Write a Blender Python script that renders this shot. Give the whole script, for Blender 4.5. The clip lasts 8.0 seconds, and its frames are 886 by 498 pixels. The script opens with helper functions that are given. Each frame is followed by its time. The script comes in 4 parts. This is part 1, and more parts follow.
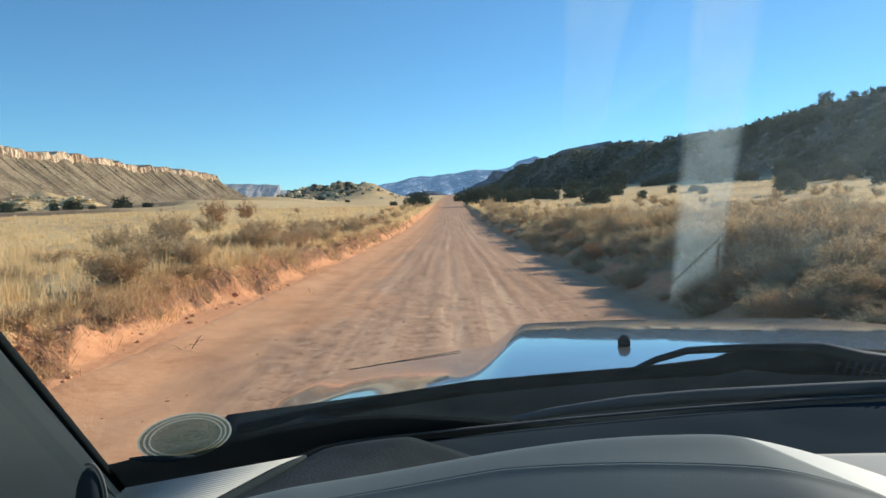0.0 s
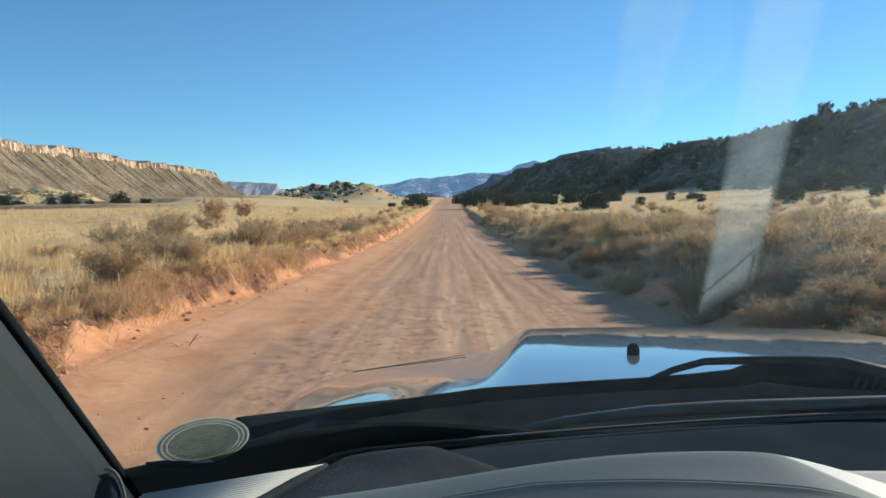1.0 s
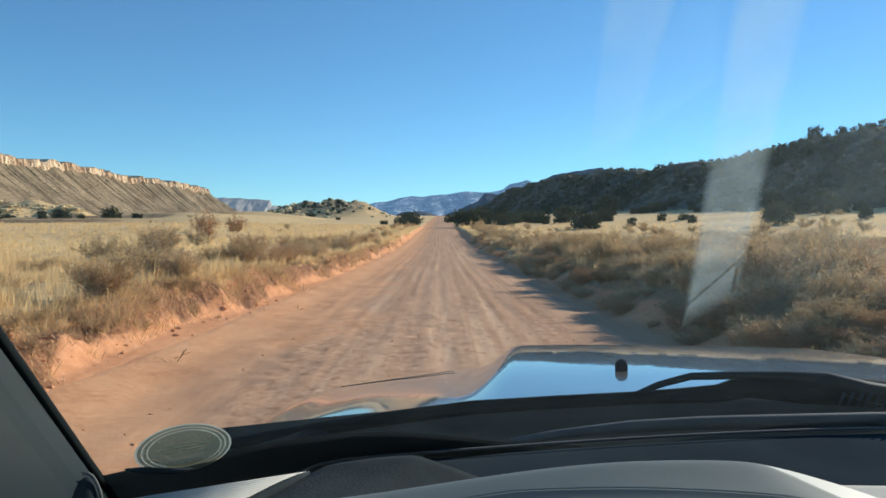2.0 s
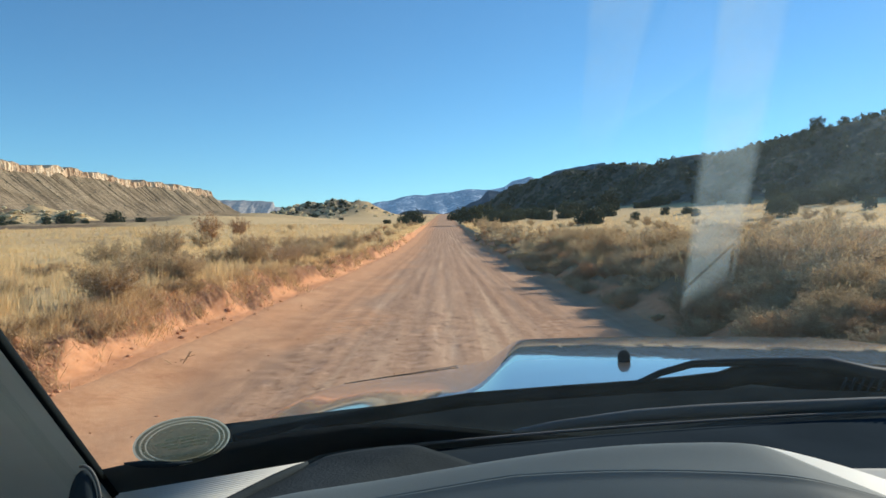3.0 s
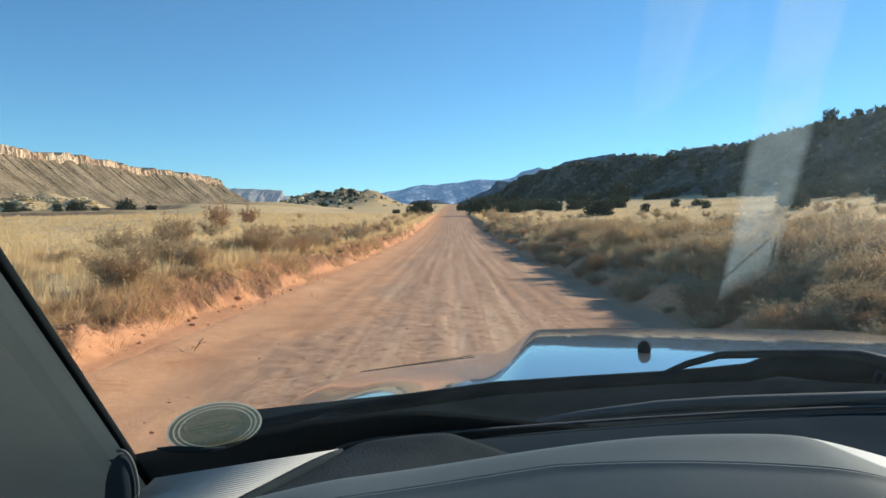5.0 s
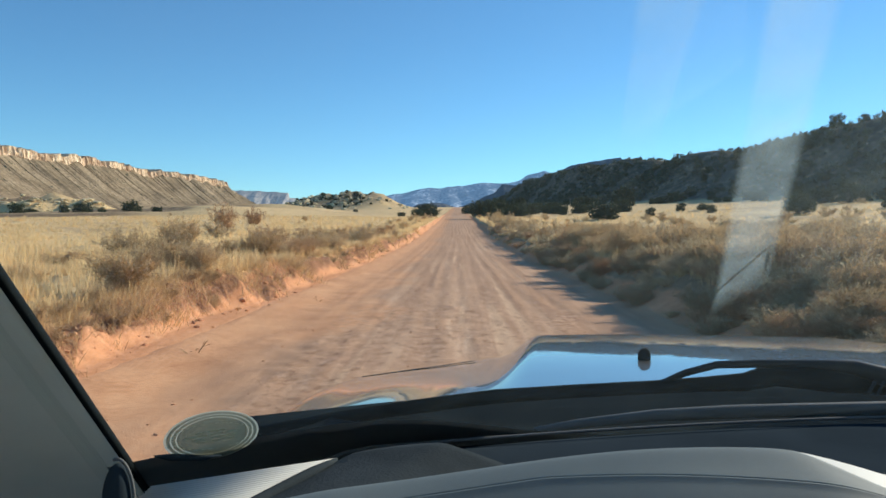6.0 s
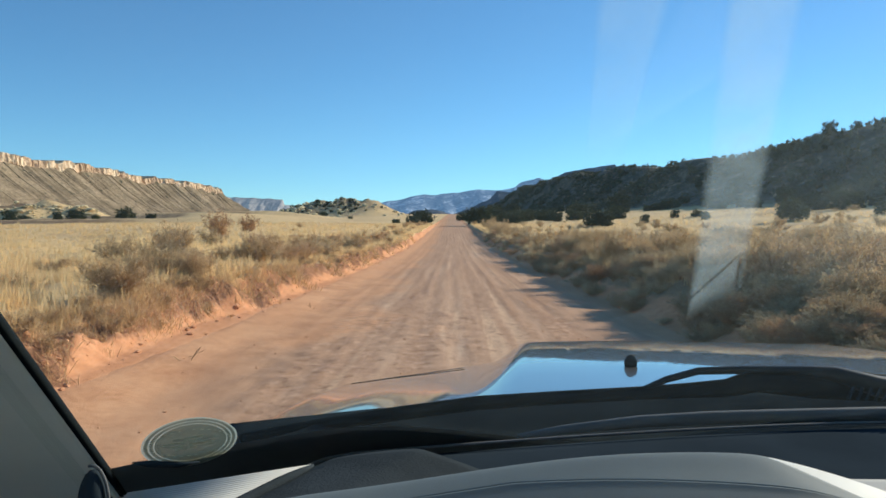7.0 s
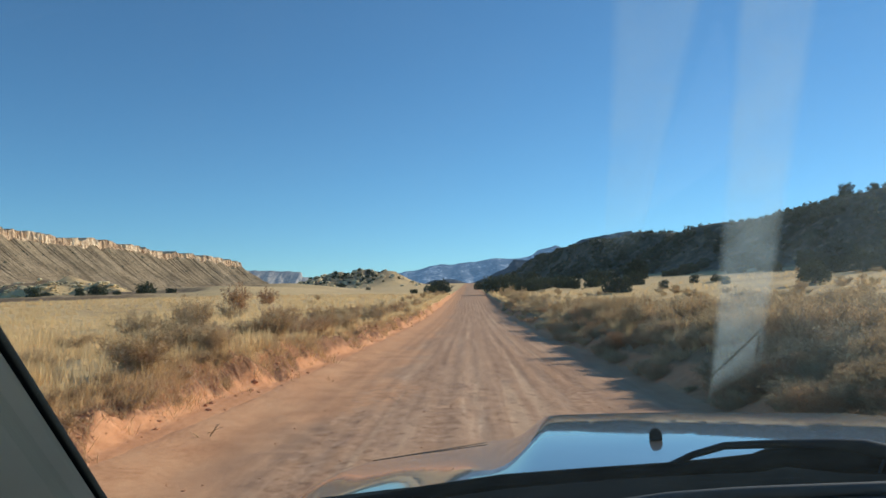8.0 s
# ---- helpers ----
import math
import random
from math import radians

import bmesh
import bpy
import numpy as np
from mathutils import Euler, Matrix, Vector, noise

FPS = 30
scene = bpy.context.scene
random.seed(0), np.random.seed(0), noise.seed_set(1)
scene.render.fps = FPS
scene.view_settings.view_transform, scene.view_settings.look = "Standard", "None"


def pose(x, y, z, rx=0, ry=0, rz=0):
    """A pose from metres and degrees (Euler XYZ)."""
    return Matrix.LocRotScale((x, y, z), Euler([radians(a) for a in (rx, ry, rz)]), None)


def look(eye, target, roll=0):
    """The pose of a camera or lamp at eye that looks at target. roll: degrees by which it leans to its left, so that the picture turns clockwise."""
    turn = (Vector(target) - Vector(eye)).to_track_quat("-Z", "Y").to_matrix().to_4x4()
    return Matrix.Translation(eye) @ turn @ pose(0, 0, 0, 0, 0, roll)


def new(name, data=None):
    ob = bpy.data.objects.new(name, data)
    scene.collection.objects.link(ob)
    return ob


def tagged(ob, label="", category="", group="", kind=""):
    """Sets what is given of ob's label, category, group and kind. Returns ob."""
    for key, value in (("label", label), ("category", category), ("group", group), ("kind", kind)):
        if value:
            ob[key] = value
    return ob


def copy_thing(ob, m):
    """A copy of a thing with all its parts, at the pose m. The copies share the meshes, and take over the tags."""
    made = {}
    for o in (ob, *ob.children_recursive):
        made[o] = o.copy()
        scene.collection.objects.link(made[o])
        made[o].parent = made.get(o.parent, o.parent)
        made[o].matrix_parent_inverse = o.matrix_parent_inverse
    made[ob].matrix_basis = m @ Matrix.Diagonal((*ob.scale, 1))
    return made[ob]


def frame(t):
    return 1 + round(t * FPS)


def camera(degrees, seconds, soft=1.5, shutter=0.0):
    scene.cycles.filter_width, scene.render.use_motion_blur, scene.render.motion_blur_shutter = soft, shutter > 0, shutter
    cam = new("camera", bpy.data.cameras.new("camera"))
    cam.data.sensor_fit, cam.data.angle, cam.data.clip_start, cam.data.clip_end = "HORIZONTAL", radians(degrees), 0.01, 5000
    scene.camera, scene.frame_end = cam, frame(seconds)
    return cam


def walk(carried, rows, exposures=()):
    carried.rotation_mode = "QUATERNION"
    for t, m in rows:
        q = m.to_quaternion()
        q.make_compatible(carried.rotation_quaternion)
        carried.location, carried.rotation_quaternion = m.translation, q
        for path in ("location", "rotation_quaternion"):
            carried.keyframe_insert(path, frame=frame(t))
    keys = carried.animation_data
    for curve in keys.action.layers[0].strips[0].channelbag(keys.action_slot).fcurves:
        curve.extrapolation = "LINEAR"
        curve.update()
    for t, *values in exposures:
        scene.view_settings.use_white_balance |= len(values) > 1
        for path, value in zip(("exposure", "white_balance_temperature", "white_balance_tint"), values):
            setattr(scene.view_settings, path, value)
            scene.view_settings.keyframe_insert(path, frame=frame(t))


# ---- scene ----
cam = camera(62.0, 8.0, soft=1.6)
PATH = [
    (0.0, (0.0213, -0.0144, 1.5057), (-0.067, 9.978, 1.114), -0.74),
    (0.5, (0.0094, -0.0064, 1.5114), (0.004, 9.988, 1.178), -0.76),
    (1.0, (-0.0058, 0.0001, 1.5082), (-0.057, 9.993, 1.146), 0.47),
    (1.5, (-0.0028, 0.0051, 1.4898), (-0.009, 10.000, 1.164), 1.25),
    (2.0, (-0.0000, -0.0010, 1.4990), (0.055, 9.998, 1.389), 1.12),
    (3.3, (0.0085, 0.0020, 1.4875), (0.000, 9.999, 1.327), -0.10),
    (3.5, (-0.0004, 0.0039, 1.4866), (-0.027, 10.002, 1.307), 0.05),
    (4.0, (-0.0000, -0.0000, 1.5000), (-0.031, 9.998, 1.301), 0.00),
    (4.5, (-0.0166, 0.0110, 1.4858), (-0.075, 10.007, 1.206), 0.21),
    (6.0, (-0.0076, 0.0033, 1.4945), (-0.186, 9.999, 1.265), 0.80),
    (6.5, (0.0017, 0.0006, 1.4991), (-0.132, 9.997, 1.284), 0.56),
    (7.0, (0.0086, -0.0036, 1.4957), (-0.101, 9.995, 1.359), 0.78),
    (7.3, (0.0081, -0.0178, 1.4970), (-0.138, 9.980, 1.602), 0.40),
    (7.5, (0.0063, -0.0195, 1.5091), (-0.128, 9.969, 1.961), 0.23),
    (7.7, (0.0069, -0.0210, 1.5047), (-0.218, 9.950, 2.194), 0.00),
    (8.0, (0.0038, -0.0270, 1.5078), (-0.347, 9.935, 2.311), -0.23),
]
EXPOSURES = [(0.0, 0.33), (0.5, 0.39), (1.0, 0.31), (2.0, 0.29), (3.5, 0.29), (4.5, 0.32), (6.0, 0.34), (6.5, 0.33), (7.0, 0.30), (7.5, 0.28), (8.0, 0.0)]
walk(cam, [(t, look(eye, target, roll)) for t, eye, target, roll in PATH], EXPOSURES)

# ---- light: low winter sun ahead and to the right, clear sky ----
SUN_AZ, SUN_EL = 54.0, 24.0
world = bpy.data.worlds.new("world")
scene.world = world
world.use_nodes = True
wn = world.node_tree
sky = wn.nodes.new("ShaderNodeTexSky")
sky.sky_type = 'NISHITA'
sky.sun_disc = False
sky.sun_elevation = radians(SUN_EL)
sky.sun_rotation = radians(SUN_AZ)
sky.air_density, sky.dust_density, sky.ozone_density = 1.0, 0.0, 5.0
sky.altitude = 1500
tint = wn.nodes.new("ShaderNodeMix")
tint.data_type, tint.blend_type = 'RGBA', 'MULTIPLY'
tint.inputs[0].default_value, tint.inputs[7].default_value = 1.0, (0.712, 0.99, 1.0, 1.0)
wn.links.new(sky.outputs[0], tint.inputs[6])
wn.links.new(tint.outputs[2], wn.nodes["Background"].inputs[0])
wn.nodes["Background"].inputs[1].default_value = 0.126
sun_data = bpy.data.lights.new("sun", 'SUN')
sun_data.energy, sun_data.angle, sun_data.color = 4.8, radians(0.5), (1.0, 0.915, 0.76)
sun = new("sun", sun_data)
to_sun = Vector((math.sin(radians(SUN_AZ)) * math.cos(radians(SUN_EL)), math.cos(radians(SUN_AZ)) * math.cos(radians(SUN_EL)), math.sin(radians(SUN_EL))))
sun.matrix_world = look(to_sun * 60, (0, 0, 0))


# ---- materials ----
class Nodes:
    """A small builder for node materials."""

    def __init__(self, name, rough=0.8, metal=0.0, spec=0.3):
        self.m = bpy.data.materials.new(name)
        self.m.use_nodes = True
        self.t = self.m.node_tree
        self.b = self.t.nodes["Principled BSDF"]
        self.b.inputs["Roughness"].default_value = rough
        self.b.inputs["Metallic"].default_value = metal
        self.b.inputs["Specular IOR Level"].default_value = spec
        self.place = self.t.nodes.new("ShaderNodeNewGeometry").outputs["Position"]

    def n(self, kind, **kw):
        node = self.t.nodes.new(kind)
        for k, v in kw.items():
            node.inputs[k.replace("_", " ")].default_value = v
        return node

    def link(self, a, b):
        self.t.links.new(a, b)

    def noise(self, scale, detail=4.0, stretch=(1, 1, 1), own=False, rough=0.55):
        m = self.n("ShaderNodeMapping")
        m.inputs["Scale"].default_value = stretch
        self.link(self.n("ShaderNodeTexCoord").outputs["Object"] if own else self.place, m.inputs["Vector"])
        t = self.n("ShaderNodeTexNoise", Scale=scale, Detail=detail, Roughness=rough)
        self.link(m.outputs[0], t.inputs["Vector"])
        return t.outputs["Fac"]

    def ramp(self, fac, stops):
        r = self.t.nodes.new("ShaderNodeValToRGB")
        while len(r.color_ramp.elements) < len(stops):
            r.color_ramp.elements.new(0.5)
        for e, (p, c) in zip(r.color_ramp.elements, stops):
            e.position, e.color = p, (*c, 1) if len(c) == 3 else c
        self.link(fac, r.inputs[0])
        return r.outputs[0]

    def mask(self, fac, lo, hi):
        r = self.n("ShaderNodeMapRange")
        r.inputs["From Min"].default_value, r.inputs["From Max"].default_value = lo, hi
        self.link(fac, r.inputs["Value"])
        return r.outputs[0]

    def mix(self, fac, a, b, mode='MIX'):
        m = self.t.nodes.new("ShaderNodeMix")
        m.data_type, m.blend_type = 'RGBA', mode
        for i, v in ((0, fac), (6, a), (7, b)):
            if isinstance(v, (float, int)):
                m.inputs[i].default_value = v
            elif isinstance(v, tuple):
                m.inputs[i].default_value = (*v, 1)
            else:
                self.link(v, m.inputs[i])
        return m.outputs[2]

    def attr(self, name):
        a = self.t.nodes.new("ShaderNodeAttribute")
        a.attribute_name = name
        return a.outputs["Fac"]

    def random(self, island=False):
        if island:
            return self.t.nodes.new("ShaderNodeNewGeometry").outputs["Random Per Island"]
        return self.t.nodes.new("ShaderNodeObjectInfo").outputs["Random"]

    def color(self, c):
        if isinstance(c, tuple):
            self.b.inputs["Base Color"].default_value = (*c, 1)
        else:
            self.link(c, self.b.inputs["Base Color"])
        return self

    def bump(self, fac, strength=0.4, distance=0.02):
        b = self.n("ShaderNodeBump", Strength=strength, Distance=distance)
        self.link(fac, b.inputs["Height"])
        self.link(b.outputs[0], self.b.inputs["Normal"])
        return self


def ground_material():
    k = Nodes("dry_grassland_soil", 0.95, spec=0.1)
    fine, mid, wide = k.noise(9, 6), k.noise(0.7, 5), k.noise(0.045, 4)
    straw = k.ramp(k.mix(0.5, fine, mid), [(0.25, (0.50, 0.34, 0.16)), (0.5, (0.72, 0.51, 0.26)), (0.75, (0.85, 0.65, 0.37))])
    straw = k.mix(k.mask(wide, 0.5, 0.68), straw, (0.50, 0.35, 0.19))
    soil = k.ramp(k.mix(0.4, fine, mid), [(0.25, (0.38, 0.160, 0.080)), (0.5, (0.62, 0.300, 0.152)), (0.75, (0.75, 0.415, 0.235))])
    topsoil = k.ramp(k.mix(0.5, fine, k.noise(22, 5)), [(0.34, (0.13, 0.062, 0.036)), (0.5, (0.32, 0.155, 0.085)), (0.66, (0.58, 0.31, 0.17))])
    soil = k.mix(k.mask(k.mix(0.4, k.attr("topsoil"), k.noise(3.5, 5)), 0.46, 0.60), soil, topsoil)
    hill = k.ramp(k.mix(0.5, mid, k.noise(0.2, 6)), [(0.3, (0.05, 0.053, 0.04)), (0.5, (0.115, 0.105, 0.08)), (0.62, (0.27, 0.215, 0.15)), (0.74, (0.44, 0.35, 0.245))])
    # dark soil of the washes, used for painted shade on the verge too
    wash_shade = k.ramp(mid, [(0.3, (0.10, 0.07, 0.05)), (0.7, (0.28, 0.19, 0.12))])
    edge = k.noise(1.6, 5)
    s = k.mask(k.mix(0.35, k.attr("soil"), edge), 0.38, 0.5)
    c = k.mix(k.attr("hill"), straw, hill)
    c = k.mix(k.attr("wash_shade"), c, wash_shade)
    k.color(k.mix(s, c, soil)).bump(k.mix(0.5, fine, k.noise(40, 5)), 0.5, 0.03)
    return k.m


def road_material():
    k = Nodes("packed_red_dirt", 0.92, spec=0.15)
    fine, mid, wide = k.noise(14, 7), k.noise(1.3, 5), k.noise(0.25, 4)
    streak, streak2 = k.noise(2.6, 3, (1, 0.035, 1)), k.noise(11, 4, (1, 0.05, 1))
    pack = k.ramp(k.mix(0.38, streak, streak2), [(0.32, (0.385, 0.213, 0.124)), (0.5, (0.485, 0.283, 0.169)), (0.60, (0.56, 0.345, 0.214)), (0.70, (0.68, 0.45, 0.295))])
    pack = k.mix(k.mask(mid, 0.54, 0.80), pack, (0.42, 0.245, 0.158))
    loose = k.ramp(k.mix(0.5, fine, mid), [(0.25, (0.41, 0.178, 0.085)), (0.5, (0.615, 0.325, 0.172)), (0.75, (0.74, 0.435, 0.25))])
    e = k.mask(k.mix(0.3, k.attr("loose"), wide), 0.3, 0.62)
    c = k.mix(e, pack, loose)
    c = k.mix(k.mask(fine, 0.66, 0.8), c, (0.38, 0.19, 0.11))
    track = k.mix(1.0, k.mask(k.noise(3.6, 2, (1, 0.014, 1)), 0.57, 0.68), k.attr("wheel"), 'MULTIPLY')
    c = k.mix(track, c, k.mix(k.mask(fine, 0.4, 0.7), (0.66, 0.43, 0.27), (0.54, 0.33, 0.20)))
    tread = k.noise(8, 5, (1.2, 0.9, 1))
    lane = k.mask(k.mix(0.3, k.noise(1.1, 3, (1, 0.06, 1)), k.attr("wheel")), 0.50, 0.60)
    c = k.mix(k.mix(1.0, k.mask(tread, 0.56, 0.66), lane, 'MULTIPLY'), c, (0.33, 0.185, 0.108))
    c = k.mix(k.mix(1.0, k.mask(tread, 0.44, 0.36), lane, 'MULTIPLY'), c, (0.58, 0.36, 0.23))
    k.color(c).bump(k.mix(0.4, k.mix(0.5, fine, k.noise(55, 4)), k.mix(1.0, tread, lane, 'MULTIPLY')), 0.5, 0.03)
    return k.m


def rock_material(name, lo, mid, hi, scale=0.3, banded=0.0):
    k = Nodes(name, 0.93, spec=0.15)
    a, b = k.noise(scale, 7), k.noise(scale * 6, 5)
    f = k.mix(0.45, a, b)
    if banded:
        f = k.mix(banded, f, k.noise(scale * 2.5, 4, (0.05, 0.05, 1)))
    k.color(k.ramp(f, [(0.3, lo), (0.5, mid), (0.7, hi)])).bump(f, 0.6, 0.15 / max(scale, 0.05) * 0.1)
    return k.m


def talus_material():
    k = Nodes("grey_brown_talus", 0.95, spec=0.1)
    a, b = k.noise(0.035, 6), k.noise(0.35, 5)
    c = k.ramp(k.mix(0.5, a, b), [(0.34, (0.125, 0.093, 0.060)), (0.5, (0.265, 0.197, 0.125)), (0.66, (0.43, 0.33, 0.215))])
    # Talus colour goes darker along the gullies.
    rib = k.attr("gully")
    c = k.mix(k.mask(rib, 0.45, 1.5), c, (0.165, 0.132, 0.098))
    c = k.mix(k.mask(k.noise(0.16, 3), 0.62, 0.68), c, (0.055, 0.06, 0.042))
    cliff = k.ramp(k.mix(0.5, k.noise(0.05, 5), k.noise(0.22, 6, (1, 1, 0.2))), [(0.34, (0.29, 0.195, 0.13)), (0.48, (0.60, 0.415, 0.27)), (0.62, (0.83, 0.66, 0.46))])
    k.color(k.mix(k.attr("cliff"), c, cliff))
    return k.m


def painted_haze_material(name, lo, mid, hi, glow, strength, scale=0.004):
    """Far land as a plain backdrop: blue distance haze is put into its colours and a faint glow."""
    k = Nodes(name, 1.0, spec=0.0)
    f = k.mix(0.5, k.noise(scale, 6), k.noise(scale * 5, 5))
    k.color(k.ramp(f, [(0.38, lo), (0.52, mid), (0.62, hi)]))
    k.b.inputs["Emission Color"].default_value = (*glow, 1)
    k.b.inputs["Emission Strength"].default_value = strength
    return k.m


def plant_material(name, stops, island=True, rough=0.85, through_light=0.25):
    k = Nodes(name, rough, spec=0.15)
    r = k.random(island)
    c = k.ramp(r, stops)
    c = k.mix(0.45, c, k.ramp(k.random(False), [(0.0, stops[0][1]), (1.0, stops[-1][1])]))
    k.color(c)
    if through_light:
        tr = k.t.nodes.new("ShaderNodeBsdfTranslucent")
        k.link(c, tr.inputs["Color"])
        ms = k.n("ShaderNodeMixShader", Fac=through_light)
        k.link(k.b.outputs[0], ms.inputs[1])
        k.link(tr.outputs[0], ms.inputs[2])
        k.link(ms.outputs[0], k.t.nodes["Material Output"].inputs["Surface"])
    return k.m


def plastic_material(name, base, rough=0.55, grain=600.0, depth=0.0006, vary=0.12, spec=0.15):
    k = Nodes(name, rough, spec=spec)
    dark, light = tuple(v * (1 - vary) for v in base), tuple(min(1, v * (1 + vary)) for v in base)
    k.color(k.ramp(k.noise(9, 5), [(0.3, dark), (0.7, light)]))
    k.bump(k.noise(grain, 3), 0.35, depth)
    return k.m


def paint_material():
    k = Nodes("dark_car_paint", 0.35, spec=0.5)
    k.color(k.ramp(k.noise(3, 4), [(0.3, (0.078, 0.074, 0.063)), (0.7, (0.14, 0.128, 0.108))]))
    k.b.inputs["Coat Weight"].default_value = 1.0
    k.link(k.mask(k.noise(5, 4), -0.4, 24.0), k.b.inputs["Coat Roughness"])
    k.b.inputs["Coat IOR"].default_value = 1.9
    return k.m


M_GROUND, M_ROAD = ground_material(), road_material()
M_TALUS = talus_material()
M_CREAM = rock_material("cream_sandstone", (0.38, 0.29, 0.17), (0.62, 0.50, 0.30), (0.80, 0.67, 0.44), 0.25)
M_CLOD = rock_material("red_clods", (0.38, 0.17, 0.085), (0.58, 0.28, 0.145), (0.70, 0.38, 0.21), 3.0)
M_STRAW = plant_material("dry_grass", [(0.0, (0.62, 0.42, 0.19)), (0.5, (0.80, 0.58, 0.30)), (1.0, (0.90, 0.71, 0.42))], through_light=0.58)
M_TWIG = plant_material("grey_twigs", [(0.0, (0.26, 0.15, 0.075)), (0.5, (0.45, 0.30, 0.155)), (1.0, (0.62, 0.46, 0.27))], through_light=0.2)
M_SEED = plant_material("tan_seed_heads", [(0.0, (0.40, 0.26, 0.125)), (0.5, (0.61, 0.43, 0.225)), (1.0, (0.80, 0.62, 0.375))], through_light=0.32)
M_RUST = plant_material("rusty_dry_leaves", [(0.0, (0.30, 0.15, 0.08)), (0.5, (0.54, 0.33, 0.175)), (1.0, (0.70, 0.49, 0.28))], through_light=0.36)
M_FRINGE = plant_material("brown_dry_stems", [(0.0, (0.36, 0.20, 0.095)), (0.5, (0.60, 0.39, 0.19)), (1.0, (0.78, 0.57, 0.31))], through_light=0.36)
M_SAGE = plant_material("grey_sage_leaves", [(0.0, (0.31, 0.225, 0.13)), (0.5, (0.59, 0.44, 0.255)), (1.0, (0.81, 0.67, 0.43))], through_light=0.34)
M_JUNIPER = plant_material("juniper_green", [(0.0, (0.030, 0.040, 0.025)), (0.6, (0.062, 0.076, 0.042)), (1.0, (0.105, 0.118, 0.065))], through_light=0.12)
# Greyer and lighter than the junipers, which puts haze into the colour.
M_SCRUB = plant_material("grey_green_scrub", [(0.0, (0.042, 0.050, 0.038)), (0.6, (0.085, 0.098, 0.070)), (1.0, (0.15, 0.155, 0.11))], through_light=0.12)
M_BARK = rock_material("juniper_bark", (0.10, 0.07, 0.05), (0.20, 0.15, 0.11), (0.30, 0.24, 0.18), 8.0)


def mesh_object(name, verts, faces, material, parent=None, label="", smooth=False):
    me = bpy.data.meshes.new(name)
    me.from_pydata(verts, [], faces)
    me.materials.append(material)
    if smooth:
        me.shade_smooth()
    ob = new(name, me)
    if parent:
        ob.parent = parent
    return tagged(ob, label)


def part(name, bm, material, parent, label="", smooth=True):
    """Links a bmesh as one mesh object under a thing or a part."""
    me = bpy.data.meshes.new(name)
    bmesh.ops.recalc_face_normals(bm, faces=bm.faces)
    bm.to_mesh(me)
    bm.free()
    me.materials.append(material)
    if smooth:
        me.shade_smooth()
    ob = new(name, me)
    ob.parent = parent
    return tagged(ob, label)


def holder(name, label, category, group="", m=None):
    ob = new(name)
    ob.empty_display_size = 0.2
    if m is not None:
        ob.matrix_basis = m
    return tagged(ob, label, category, group)


def attribute(ob, name, values):
    a = ob.data.attributes.new(name, 'FLOAT', 'POINT')
    a.data.foreach_set("value", np.asarray(values, np.float32).ravel())


# ---- the lie of the land ----
def sstep(a, b, x):
    t = np.clip((x - a) / (b - a), 0, 1)
    return t * t * (3 - 2 * t)


class ValueNoise:
    """Smooth lattice noise for arrays, about -1 to 1."""

    def __init__(self, seed):
        self.table = np.random.RandomState(seed).uniform(-1, 1, (256, 256))

    def __call__(self, x, y):
        xi, yi = np.floor(x).astype(int), np.floor(y).astype(int)
        fx, fy = x - xi, y - yi
        fx, fy = fx * fx * (3 - 2 * fx), fy * fy * (3 - 2 * fy)
        t = self.table
        a, b = t[xi % 256, yi % 256], t[(xi + 1) % 256, yi % 256]
        c, d = t[xi % 256, (yi + 1) % 256], t[(xi + 1) % 256, (yi + 1) % 256]
        return (a * (1 - fx) + b * fx) * (1 - fy) + (c * (1 - fx) + d * fx) * fy

    def many(self, x, y, octaves=4):
        return sum(self(x * 2 ** k + 17.3 * k, y * 2 ** k - 9.1 * k) / 2 ** k for k in range(octaves))


VN = ValueNoise(5)
ROAD_L, ROAD_R = -3.0, 3.1


CREST_Y, CREST_Z = (60, 150, 185, 205, 250, 330, 420, 520, 650, 800, 950, 1150, 1400), (21.4, 23.2, 22.9, 21.4, 20.4, 19.2, 23, 26, 26, 20, 15, 8, 0)


def ridge(x, y):
    """The wooded ridge that runs along the right of the valley: 0 on the flat, 1 on its crest."""
    foot = 66 - 44 * sstep(350, 1000, y) + 7 * VN(y / 55, y * 0 + 3)
    return sstep(0, 1, (x - foot) / (44 + 7 * VN(y / 38, y * 0 + 8)))


def crest_height(y):
    return np.interp(y, CREST_Y, CREST_Z)


def base_height(x, y):
    up = 0.684 * np.logaddexp(0, (np.minimum(y, 760) - 45) / 18) - 0.055 - 0.01 * np.maximum(0, y - 760)
    z = up * (0.04 + 0.96 * sstep(-190, -22, x))
    z = z + 1.05 * np.logaddexp(0, (np.minimum(x, 75) - 22) / 10)
    r = ridge(x, y)
    z = z + r * crest_height(y) + r * (1 - 0.75 * r) * (4.5 * VN.many(x / 22, y / 26, 4) + 4.0 * np.abs(VN(y / 34, x / 90 + 5)) - 1.5)
    z = z + r * 1.1 * VN.many(y / 18, x / 25, 3) * sstep(120, 250, y + x)
    z = z + 3.4 * np.exp(-((x - 101) / 9) ** 2 - ((y - 452) / 13) ** 2) + 2.2 * np.exp(-((x - 94) / 8) ** 2 - ((y - 560) / 14) ** 2)
    z = z - 12 * sstep(150, 420, x) * sstep(1000, 200, y)
    z = z + 13.2 * np.exp(-(np.abs(x + 78) / 36) ** 4 - ((y - 520) / 42) ** 2) * (1 + 0.16 * VN.many(x / 7, y / 9))
